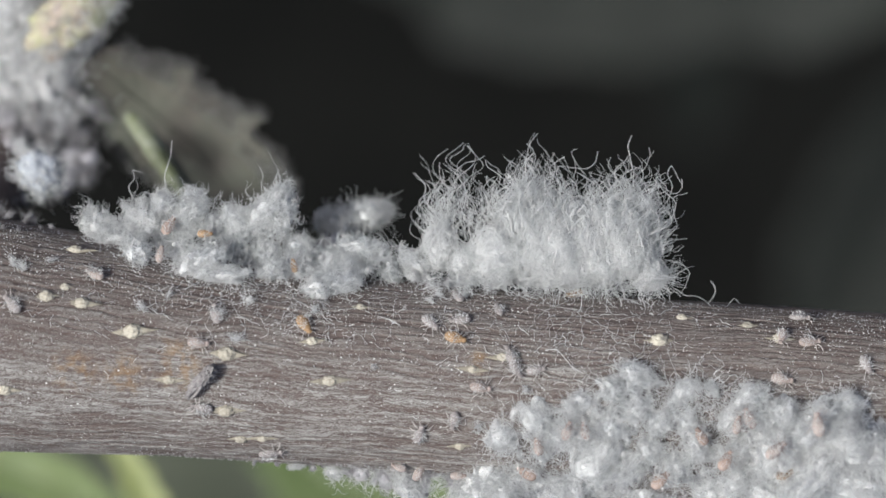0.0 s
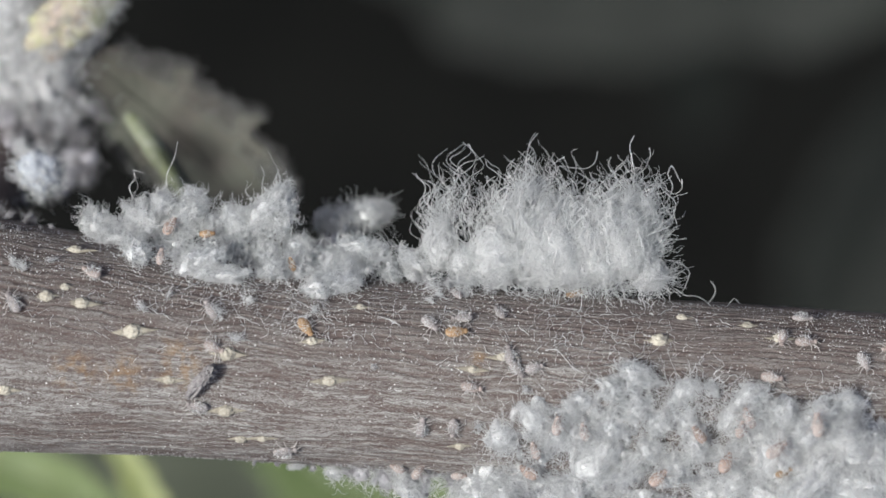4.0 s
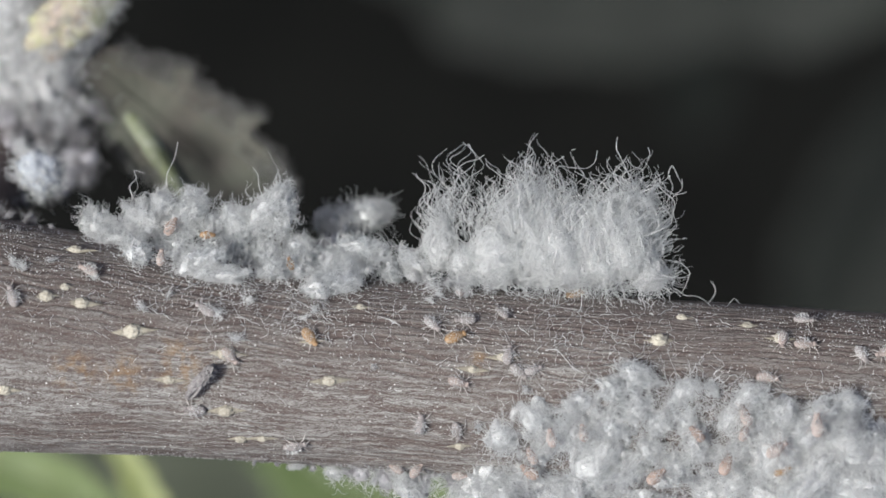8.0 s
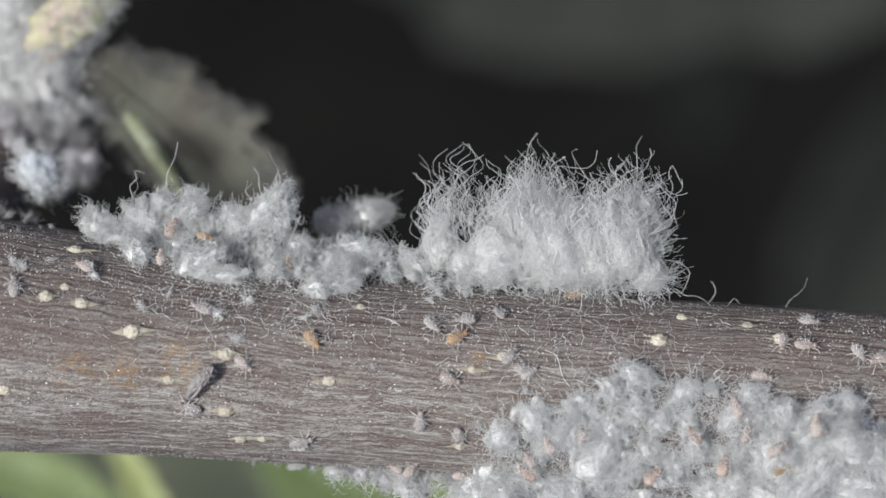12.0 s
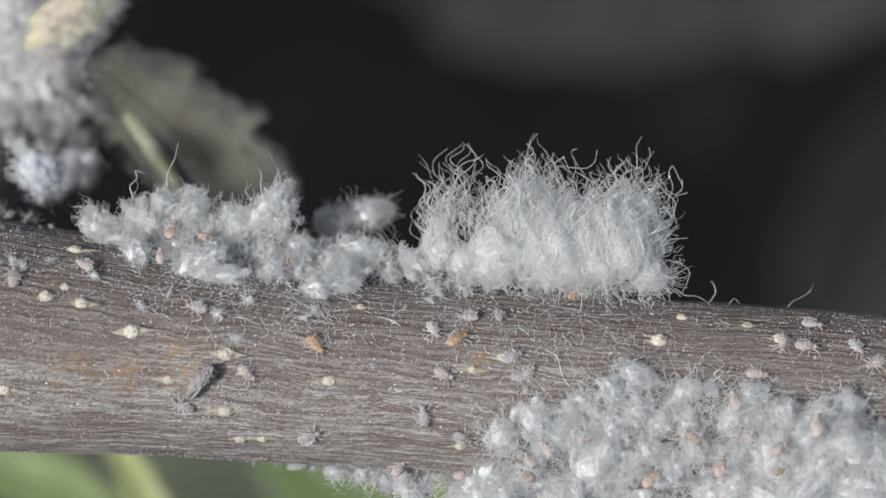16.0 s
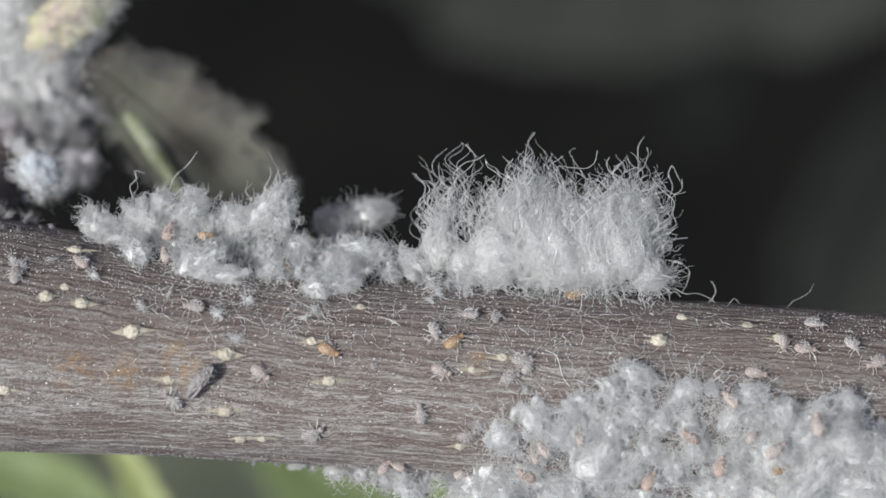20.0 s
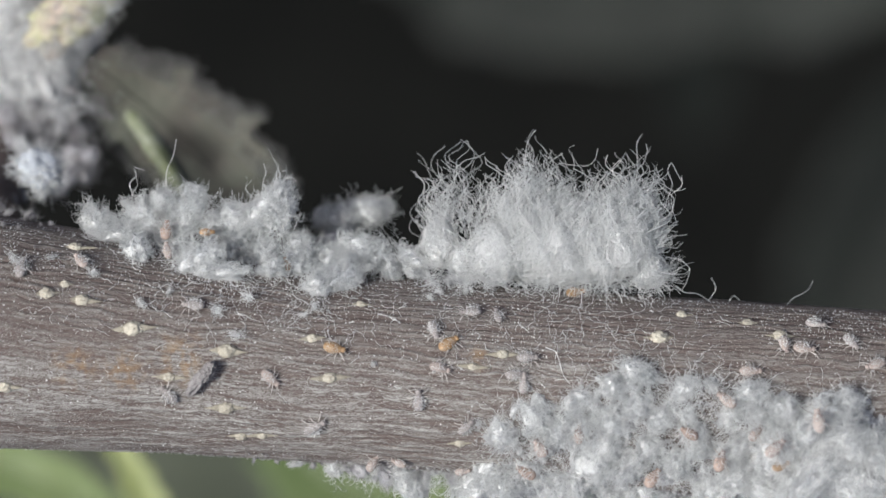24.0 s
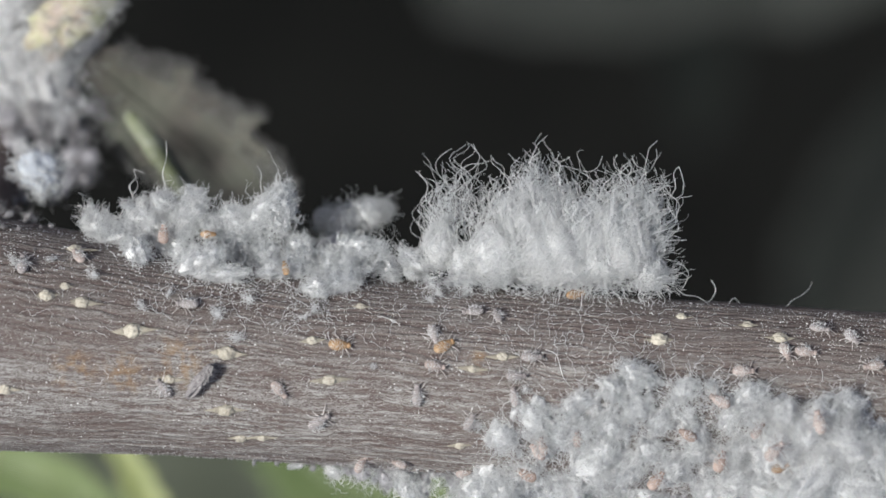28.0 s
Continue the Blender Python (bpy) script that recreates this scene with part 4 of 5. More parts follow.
# ---- aphids ----
def aphid(label, skin, seed, plump=1.0):
    """A nymph 0.6 mm long that faces along x: body with a segmented back, head, eyes, feelers, six jointed legs, wax on its back."""
    rng = random.Random(seed)
    a = thing("aphid", label, "aphid", "crawling aphid nymphs")
    bm = bmesh.new()
    bmesh.ops.create_uvsphere(bm, u_segments=16, v_segments=14, radius=1.0)
    bmesh.ops.rotate(bm, verts=bm.verts, matrix=Matrix.Rotation(radians(90), 3, "Y"))
    for v in bm.verts:
        x = v.co.x
        wide = 0.16 * plump * (1.0 - 0.22 * x) * (1 + 0.05 * math.cos(x * 22))
        v.co = Vector((x * 0.32 - 0.06, v.co.y * wide, v.co.z * wide * 0.64 + 0.105))
    body = part("body", bm, skin, a)
    head = part("head", ball(0.075, 0.10, 0.075, (0.25, 0, 0.1), 2, 0.1, 2, seed), skin, a)
    for side in (-1, 1):
        part("eye", ball(0.018, 0.018, 0.018, (0.285, side * 0.07, 0.125), 1), EYE, head)
        P = np.array([[(0.30, side * 0.04, 0.11), (0.34, side * 0.09, 0.13), (0.39, side * 0.12, 0.12), (0.44, side * 0.13, 0.09)]])
        V, F = tubes(P, np.array([[0.012, 0.011, 0.009, 0.006]]), 5)
        mesh_object("feeler", V, F, LEG_SKIN, a)
        for root, knee, foot in ((0.16, 0.27, 0.34), (0.08, 0.06, 0.04), (0.0, -0.14, -0.25)):
            j = rng.uniform(-0.03, 0.03)
            P = np.array([[(root, side * 0.11, 0.08), (knee + j, side * 0.23, 0.12), (foot + j, side * 0.31, 0.02), (foot + j * 1.4 + 0.02, side * 0.35, 0.005)]])
            V, F = tubes(P, np.array([[0.018, 0.014, 0.011, 0.008]]), 5)
            mesh_object("leg", V, F, LEG_SKIN, a)
    g = np.random.RandomState(seed)
    n = 55
    th, u = g.uniform(-1.2, 1.2, n), g.uniform(-0.85, 0.6, n)
    ring = 0.17 * plump * np.sqrt(1 - u * u) * (1 - 0.22 * u)
    st = np.stack((u * 0.29 - 0.04, ring * np.sin(th), ring * np.cos(th) * 0.64 + 0.1), axis=1)
    way = np.stack((g.normal(size=n) * 0.5 - 0.5, np.sin(th) + g.normal(size=n) * 0.4, np.cos(th)), axis=1)
    strand_mesh("wax_down", g, curls(g, st, way, g.uniform(0.05, 0.15, n), 4, 0.2, 0.9), 0.0065, DUST, a, "sparse white wax down", "stuff")
    return a


PROTO = {
    "grey": aphid("mauve-grey aphid nymph dusted with wax, crawling on the bark", GREY_SKIN, 1),
    "pink": aphid("pinkish aphid nymph with pale legs on the twig", PINK_SKIN, 2, 1.08),
    "brown": aphid("dull pinkish brown aphid half sunk in the wax wool", BROWN_SKIN, 4, 1.2),
    "orange": aphid("orange-brown aphid nymph on the twig", ORANGE_SKIN, 3, 1.12),
}
HIPS = (0.16, 0.08, 0.0)
STARTED = set()
CRAWL = []           # aphids with their ways: (thing, [(t, x, y, heading), ...], lift, size)


def crawler(kind, size, rows, lift=0.0):
    size *= 0.88
    first = rows[0]
    m = perch(first[1], first[2], first[3], lift) @ Matrix.Diagonal((size, size, size, 1))
    if kind in STARTED:
        ob = copy_thing(PROTO[kind], m)
    else:
        STARTED.add(kind)
        ob = PROTO[kind]
        ob.matrix_basis = m
    CRAWL.append((ob, rows, lift, size))


crawler("orange", 1.15, [(0, -4.27, -2.40, -60), (3, -4.25, -2.43, -60), (8, -4.09, -2.78, -55), (11, -4.05, -2.81, -55), (14.5, -3.95, -2.97, -50), (17, -3.86, -2.99, -45), (20, -3.49, -3.16, -25), (25, -3.28, -3.18, -10), (28, -3.16, -3.01, -5)], 0)
crawler("orange", 1.15, [(0, 0.42, -2.80, -20), (3, 0.49, -2.57, -5), (5.5, 0.39, -2.71, 20), (8, 0.42, -2.75, 25), (11, 0.47, -2.75, 30), (17, 0.47, -2.82, 35), (20, 0.38, -2.87, 40), (25, 0.16, -3.06, 35), (28, 0.07, -3.03, 30)], 0)
crawler("grey", 1.1, [(0, -0.37, -2.35, -50), (3, -0.39, -2.38, -50), (8, -0.30, -2.40, -50), (14.5, -0.32, -2.47, -55), (17, -0.25, -2.61, -70), (20, -0.25, -2.61, -75), (28, -0.28, -2.72, -75)], 0)
crawler("grey", 1.15, [(0, 0.49, -2.26, 185), (3, 0.54, -2.19, 185), (8, 0.67, -2.26, 180), (11, 0.67, -2.26, 178), (17, 0.77, -2.13, 172), (20, 0.77, -2.09, 180), (25, 0.84, -2.11, 185), (28, 0.91, -2.03, 190)], 0)
crawler("grey", 1, [(0, 1.73, -1.92, 100), (3, 1.74, -2.01, 105), (8, 1.83, -2.02, 115), (11, 1.76, -2.02, 110), (17, 1.72, -2.09, 95), (20, 1.65, -2.13, 90), (25, 1.72, -2.21, 100), (28, 1.69, -2.12, 100)], 0)
crawler("grey", 1.15, [(0, 2.08, -3.30, 110), (3, 2.06, -3.29, 100), (8, 2.03, -3.27, 80), (11, 2.08, -3.30, 60), (17, 2.24, -3.36, 20), (20, 2.48, -3.42, 10), (25, 2.69, -3.48, 0), (28, 2.78, -3.38, 0)], 0)
crawler("grey", 1.1, [(0, 2.27, -3.75, -60), (3, 2.30, -3.75, -55), (8, 2.37, -3.82, -40), (11, 2.51, -3.74, -30), (17, 2.34, -3.96, 10), (20, 2.11, -3.96, 20), (25, 2.32, -3.98, 0), (28, 2.29, -3.95, 0)], 0)
crawler("grey", 1, [(0, 2.90, -3.74, 10), (3, 2.86, -3.68, 15), (8, 2.81, -3.74, 20), (14.5, 2.64, -3.86, 40), (20, 2.64, -3.62, 60), (25, 2.46, -4.42, 90), (28, 2.20, -4.55, 100)], 0)
crawler("pink", 1.1, [(0, 1.19, -4.28, -10), (3, 1.01, -4.29, -10), (8, 0.51, -4.12, -15), (11, 0.31, -4.05, -20), (14.5, 0.10, -3.93, -25), (17, 0.02, -3.82, -25), (20, -0.02, -3.77, -20), (25, -0.07, -3.79, -15), (28, -0.21, -3.64, -10)], 0)
crawler("grey", 1.2, [(0, -0.72, -5.67, 75), (3, -0.66, -5.49, 80), (8, -0.70, -5.37, 85), (11, -0.73, -5.32, 85), (14.5, -0.59, -5.14, 92), (17, -0.63, -5.12, 95), (20, -0.70, -5.05, 95), (25, -0.77, -4.64, 92), (28, -0.80, -4.50, 90)], 0)
crawler("grey", 1.1, [(0, 0.33, -5.31, -100), (3, 0.31, -5.49, -95), (8, 0.44, -5.62, -80), (11, 0.49, -5.73, -75), (14.5, 0.60, -5.83, -60), (17, 0.67, -5.80, -20), (20, 0.77, -5.72, 20), (25, 0.73, -5.51, 60), (28, 0.84, -5.32, 70)], 0)
crawler("pink", 1.15, [(0, -7.51, -2.91, -5), (3, -7.22, -3.00, -15), (5.5, -6.76, -3.16, -35), (8, -6.55, -3.33, -45), (11, -6.21, -3.50, -40), (14.5, -6.05, -3.73, -40), (17, -5.98, -3.85, -40), (20, -5.60, -3.82, -35), (25, -5.22, -4.15, -45), (28, -5.03, -4.37, -50)], 0)
crawler("grey", 1.2, [(0, -7.48, -4.86, 165), (3, -7.58, -4.80, 165), (8, -7.71, -4.91, 170), (11, -7.76, -4.88, 165), (14.5, -8.02, -4.84, 160), (17, -8.07, -4.79, 150), (20, -8.35, -4.63, 140), (25, -8.52, -4.52, 130), (28, -8.65, -4.26, 125)], 0)
crawler("grey", 1.35, [(0, -5.33, -6.28, 20), (3, -5.01, -6.24, 20), (5.5, -4.68, -6.14, 25), (8, -4.56, -6.05, 25), (11, -4.43, -5.96, 25), (14.5, -4.20, -5.81, 30), (20, -4.02, -5.65, 35), (25, -3.92, -5.52, 40), (28, -3.80, -5.29, 40)], 0)
crawler("grey", 1.25, [(0, -13.28, -1.69, 130), (3, -13.25, -1.67, 125), (8, -13.26, -1.46, 105), (11, -13.22, -1.25, 95), (17, -13.24, -0.85, 88), (20, -13.19, -0.79, 85), (25, -12.96, -0.68, 80), (28, -13.00, -0.53, 90)], 0)
crawler("pink", 1.15, [(0, -10.82, -0.81, 140), (3, -10.89, -0.77, 140), (8, -11.02, -0.68, 145), (11, -11.11, -0.60, 140), (17, -11.15, -0.51, 130), (20, -11.26, -0.44, 120), (25, -11.25, -0.51, 110), (28, -11.34, -0.29, 110)], 0)
crawler("grey", 1.2, [(0, -7.02, -2.01, 100), (3, -7.15, -1.89, 110), (8, -7.38, -1.89, 140), (11, -7.45, -1.87, 150), (17, -7.66, -1.84, 165), (20, -7.73, -1.82, 170), (25, -7.76, -1.87, 175), (28, -7.94, -1.76, 180)], 0)
crawler("pink", 1.1, [(0, 10.53, -2.79, -100), (8, 10.54, -2.89, -95), (17, 10.55, -2.98, -95), (20, 10.57, -3.00, -90), (25, 10.60, -3.15, -80), (28, 10.62, -3.26, -75)], 0)
crawler("pink", 1.2, [(0, 11.42, -2.93, 10), (3, 11.33, -2.93, 5), (8, 11.27, -3.00, 0), (17, 11.29, -3.07, -5), (25, 11.22, -3.24, -10), (28, 11.28, -3.25, -10)], 0)
crawler("grey", 1.15, [(0, 11.20, -2.21, 0), (3, 11.27, -2.23, -5), (8, 11.31, -2.28, -10), (11, 11.43, -2.31, -10), (17, 11.56, -2.41, -15), (20, 11.62, -2.40, -15), (25, 11.66, -2.52, -20), (28, 11.77, -2.56, -20)], 0)
crawler("grey", 1.15, [(0, 13.11, -3.65, -70), (3, 13.05, -3.60, -70), (8, 12.99, -3.34, -68), (11, 12.92, -3.31, -65), (17, 12.82, -3.07, -60), (20, 12.73, -3.05, -60), (25, 12.68, -3.05, -60), (28, 12.72, -2.85, -65)], 0)
crawler("pink", 1.15, [(0, 14.15, -3.05, 200), (5.5, 13.82, -3.17, 205), (11, 13.55, -3.40, 210), (17, 13.38, -3.59, 210), (20, 13.40, -3.57, 205), (25, 13.34, -3.76, 200), (28, 13.30, -3.68, 195)], 0)
crawler("pink", 1.2, [(0, 10.51, -4.05, -10), (3, 10.25, -4.00, -8), (7, 10.09, -4.01, -5), (11, 9.91, -4.00, -10), (14.5, 9.79, -3.88, -5), (17, 9.71, -3.89, -5), (20, 9.71, -3.86, -10), (25, 9.50, -3.89, 5), (28, 9.32, -3.82, 0)], 0)
crawler("pink", 1.2, [(0, 9.40, -5.20, 110), (8, 9.28, -5.11, 110), (14.5, 8.95, -4.71, 100), (17, 8.98, -4.64, 105), (20, 8.81, -4.61, 130), (23.5, 8.71, -4.73, 140), (28, 8.48, -4.70, 150)], 0.45)
crawler("grey", 1.1, [(0, 0.46, -1.54, 100), (3, 0.42, -1.47, 100), (8, 0.55, -1.40, 90), (14.5, 0.64, -1.30, 90), (20, 0.71, -1.19, 85), (28, 0.46, -0.94, 90)], 0)
crawler("orange", 1, [(0, 4.18, -1.42, 20), (28, 4.19, -1.45, 10)], 0.5)
crawler("orange", 0.81, [(0, -7.43, 0.46, 0), (3, -7.36, 0.46, 5), (8, -7.34, 0.42, 0), (11, -7.43, 0.37, -10), (17, -7.39, 0.37, 0), (20, -7.39, 0.41, 5), (28, -7.32, 0.42, 0)], 1.3)
crawler("pink", 0.94, [(0, -8.80, -0.16, 80), (8, -8.77, -0.26, 85), (17, -8.79, -0.19, 95), (20, -8.67, -0.16, 100), (25, -8.59, -0.12, 100), (28, -8.59, 0.03, 95)], 0.8)
crawler("brown", 1.05, [(0, -8.57, 0.73, 60), (15, -8.48, 0.64, 70), (28, -8.75, 0.45, 90)], 1.1)
crawler("orange", 0.77, [(0, -4.67, -0.51, 100), (14, -4.85, -0.42, 110), (28, -4.92, -0.61, 100)], 1.3)
crawler("pink", 1.06, [(0, 3.83, -5.59, 70), (3, 3.58, -5.41, 80), (8, 3.33, -5.82, 100), (14.5, 3.21, -6.12, 120), (28, 2.90, -6.30, 130)], 0.58)
crawler("pink", 1.02, [(0, 2.93, -6.09, 100), (5, 2.81, -6.27, 110), (14, 2.64, -6.55, 120), (28, 3.07, -6.12, 100)], 0.53)
crawler("pink", 1.02, [(0, 9.05, -5.40, 80), (8, 9.27, -5.63, 70), (17, 9.48, -5.71, 60), (25, 9.66, -5.75, 50), (28, 9.69, -5.60, 50)], 0.63)
crawler("brown", 1.1, [(0, 7.93, -5.76, 120), (8, 7.79, -5.69, 130), (17, 7.66, -5.81, 140), (28, 7.50, -5.75, 150)], 0.5)
crawler("brown", 1.2, [(0, 2.57, -6.98, 150), (8, 2.65, -6.92, 140), (17, 2.53, -7.06, 150), (28, 2.57, -7.05, 150)], 0.6)
crawler("brown", 1.25, [(0, 8.72, -6.51, 60), (8, 8.73, -6.64, 70), (17, 8.56, -6.71, 80), (28, 8.55, -6.56, 70)], 0.75)
crawler("brown", 1.25, [(0, 6.76, -7.17, 45), (10, 6.58, -7.02, 40), (20, 6.41, -7.17, 60), (28, 6.63, -7.20, 50)], 0.75)
crawler("orange", 0.94, [(0, 10.52, -6.93, 20), (10, 10.42, -6.78, 25), (28, 10.37, -6.74, 20)], 1.3)
crawler("pink", 1.3, [(0, 10.20, -6.15, 40), (14, 10.24, -6.12, 35), (28, 10.16, -6.20, 45)], 1.45)
crawler("pink", 1.3, [(0, 11.45, -5.35, 95), (14, 11.42, -5.38, 90), (28, 11.48, -5.30, 100)], 1.3)
crawler("pink", 1.02, [(0, 4.37, -5.59, 100), (12, 4.29, -5.70, 95), (28, 4.15, -5.85, 90)], 0.38)
crawler("pink", 0.85, [(0, -1.40, -6.84, 160), (10, -1.49, -6.89, 150), (28, -1.38, -6.75, 160)], 0.3)
crawler("pink", 1, [(0, -0.74, -7.00, 60), (10, -0.87, -6.91, 50), (28, -2.55, -6.76, 60)], 0.4)
crawler("pink", 0.85, [(0, 0.50, -7.13, 0), (28, 0.67, -7.05, 10)], 0.35)

# ---- the side shoot and what lies below the twig ----
def swept(points, radii, sides=14, wobble=0.0, seed=0):
    """A rounded stem through points, with its ends closed."""
    P = np.array([points], dtype=float)
    t = np.linspace(0, len(points) - 1, 6 * len(points))
    Q = np.stack([np.interp(t, range(len(points)), P[0, :, k]) for k in range(3)], axis=1)
    for _ in range(9):
        Q[1:-1] = (Q[:-2] + 2 * Q[1:-1] + Q[2:]) / 4
    rr = np.interp(t, range(len(points)), radii) * (1 + wobble * np.random.RandomState(seed).normal(size=len(t)))
    V, F = tubes(Q[None], rr[None], sides)
    F = F.tolist()
    n = len(V)
    F += [list(range(sides))[::-1], list(range(n - sides, n))]
    return V, F


def side_shoot():
    s = thing("side_shoot", "short side shoot rising from the twig, crusted with wax", "shoot", at=pose(0, 0, 0))
    V, F = swept([(-15.34, -0.71, -2.40), (-15.1, 1.87, -7.00), (-14.9, 4.89, -9.80), (-14.6, 7.30, -10.40), (-14.4, 10.80, -10.60)], [1.6, 1.15, 0.95, 0.9, 0.85], 20, 0.03)
    mesh_object("stem", V, F, BARK, s)
    bud = part("bud", ball(1.9, 0.95, 0.7, (0, 0, 0), 4, 0.22, 1.4, 5), BUD, s, "downy pinkish yellow bud")
    bud.matrix_basis = place(*(-12.25, 7.85, -6.60), 0, 12, 44)
    rng = np.random.RandomState(6)
    d = rng.normal(size=(560, 3))
    d /= np.linalg.norm(d, axis=1, keepdims=True)
    d[:, 2] = np.abs(d[:, 2])
    d[:, 1] = np.where(rng.rand(560) < 0.6, -np.abs(d[:, 1]), d[:, 1])
    P = curls(rng, d * np.array((1.85, 0.9, 0.68)) * 0.97, d + rng.normal(size=d.shape) * 0.5, rng.uniform(0.2, 0.8, 560), 6, 0.5, 1.0)
    strand_mesh("wax_hair", rng, P, 0.016, WAX_THREAD, bud, "loose white wax hairs", "stuff")
    BORNE.append(s)


side_shoot()
# the shoot's lower clumps are greyed: their shade is put into the colour
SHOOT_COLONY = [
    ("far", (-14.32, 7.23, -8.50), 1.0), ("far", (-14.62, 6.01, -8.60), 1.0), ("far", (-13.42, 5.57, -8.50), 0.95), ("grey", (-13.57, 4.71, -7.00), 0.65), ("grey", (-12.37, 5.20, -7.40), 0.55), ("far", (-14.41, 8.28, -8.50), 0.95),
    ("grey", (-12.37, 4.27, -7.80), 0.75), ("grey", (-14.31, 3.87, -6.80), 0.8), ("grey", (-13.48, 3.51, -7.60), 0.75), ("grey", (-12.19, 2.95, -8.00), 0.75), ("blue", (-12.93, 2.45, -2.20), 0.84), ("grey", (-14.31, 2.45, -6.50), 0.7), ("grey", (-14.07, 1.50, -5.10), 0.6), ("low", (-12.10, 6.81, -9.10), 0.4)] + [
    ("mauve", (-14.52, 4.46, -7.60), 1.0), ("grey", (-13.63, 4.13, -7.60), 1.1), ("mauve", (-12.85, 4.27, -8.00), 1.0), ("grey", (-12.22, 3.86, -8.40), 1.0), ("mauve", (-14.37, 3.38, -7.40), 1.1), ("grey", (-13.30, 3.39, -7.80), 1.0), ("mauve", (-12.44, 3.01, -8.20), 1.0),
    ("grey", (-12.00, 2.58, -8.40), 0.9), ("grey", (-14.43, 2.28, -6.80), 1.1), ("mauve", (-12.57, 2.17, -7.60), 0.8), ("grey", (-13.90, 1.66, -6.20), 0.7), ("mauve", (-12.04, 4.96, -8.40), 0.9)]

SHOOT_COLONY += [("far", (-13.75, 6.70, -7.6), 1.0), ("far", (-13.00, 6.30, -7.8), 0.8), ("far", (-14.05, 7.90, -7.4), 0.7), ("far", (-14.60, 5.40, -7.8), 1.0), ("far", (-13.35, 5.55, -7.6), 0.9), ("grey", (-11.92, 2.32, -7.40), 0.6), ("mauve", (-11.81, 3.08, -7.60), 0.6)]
BACK_COLONY = [("plume", (-2.42, 1.10, -2.3), 0.68), ("plume", (-1.95, 1.25, -2.4), 0.40), ("plume", (-3.20, 0.75, -2.2), 0.5), ("plume", (-3.85, 0.95, -2.6), 0.5), ("mauve", (-3.56, 0.20, -1.6), 0.6), ("mauve", (-2.58, 0.02, -1.6), 0.6)]
for k, (kind, spot, size) in enumerate(SHOOT_COLONY + BACK_COLONY):
    put_clump(kind, spot, size, 203 + k)


def leaf(name, label, spine, halves, mat, rib, fold=0.25, seed=0, group="", jag=0.0, vein=1.0):
    """A leaf blade along a spine: folded at the midrib, wavy at the rim, with thickness."""
    f = thing(name, label, "leaf", group, at=pose(0, 0, 0))
    t = np.linspace(0, len(spine) - 1, 40)
    S = np.stack([np.interp(t, range(len(spine)), [p[k] for p in spine]) for k in range(3)], axis=1)
    for _ in range(4):
        S[1:-1] = (S[:-2] + 2 * S[1:-1] + S[2:]) / 4
    H = np.interp(t, range(len(halves)), halves)
    T = np.gradient(S, axis=0)
    T /= np.linalg.norm(T, axis=1, keepdims=True)
    side = np.cross(T, np.array((0, 0, 1.0)))
    side /= np.linalg.norm(side, axis=1, keepdims=True)
    up = np.cross(side, T)
    u = np.linspace(-1, 1, 17)
    rng = np.random.RandomState(seed)
    wave = 1 + 0.10 * np.interp(t, np.linspace(0, t[-1], 14), rng.normal(size=14))
    tooth = 1 + jag * np.interp(t, np.linspace(0, t[-1], 19), rng.uniform(-1, 1, 19))[:, None] * (np.abs(u)[None, :] > 0.7)
    A = S[:, None, :] + side[:, None, :] * ((u[None, :] * tooth)[:, :, None] * (H * wave)[:, None, None]) + up[:, None, :] * (np.abs(u)[None, :, None] * (H * fold)[:, None, None])
    thick = 0.02 * max(halves)
    V = np.concatenate((A.reshape(-1, 3), (A - up[:, None, :] * thick).reshape(-1, 3)))
    n, m = len(t), len(u)
    idx = np.arange(n * m).reshape(n, m)
    Q = np.stack((idx[:-1, :-1], idx[1:, :-1], idx[1:, 1:], idx[:-1, 1:]), axis=-1).reshape(-1, 4)
    F = Q.tolist() + (Q[:, ::-1] + n * m).tolist()
    rim = idx[0].tolist() + idx[1:, -1].tolist() + idx[-1, ::-1][1:].tolist() + idx[::-1, 0][1:-1].tolist()
    F += [[a, rim[(k + 1) % len(rim)], rim[(k + 1) % len(rim)] + n * m, a + n * m] for k, a in enumerate(rim)]
    mesh_object("blade", V, F, mat, f)
    V, F = tubes((S + up * thick * 0.5 * vein)[None], (np.linspace(0.035, 0.012, n) * max(halves) * vein)[None], 8)
    mesh_object("midrib", V, F, rib, f)
    return f


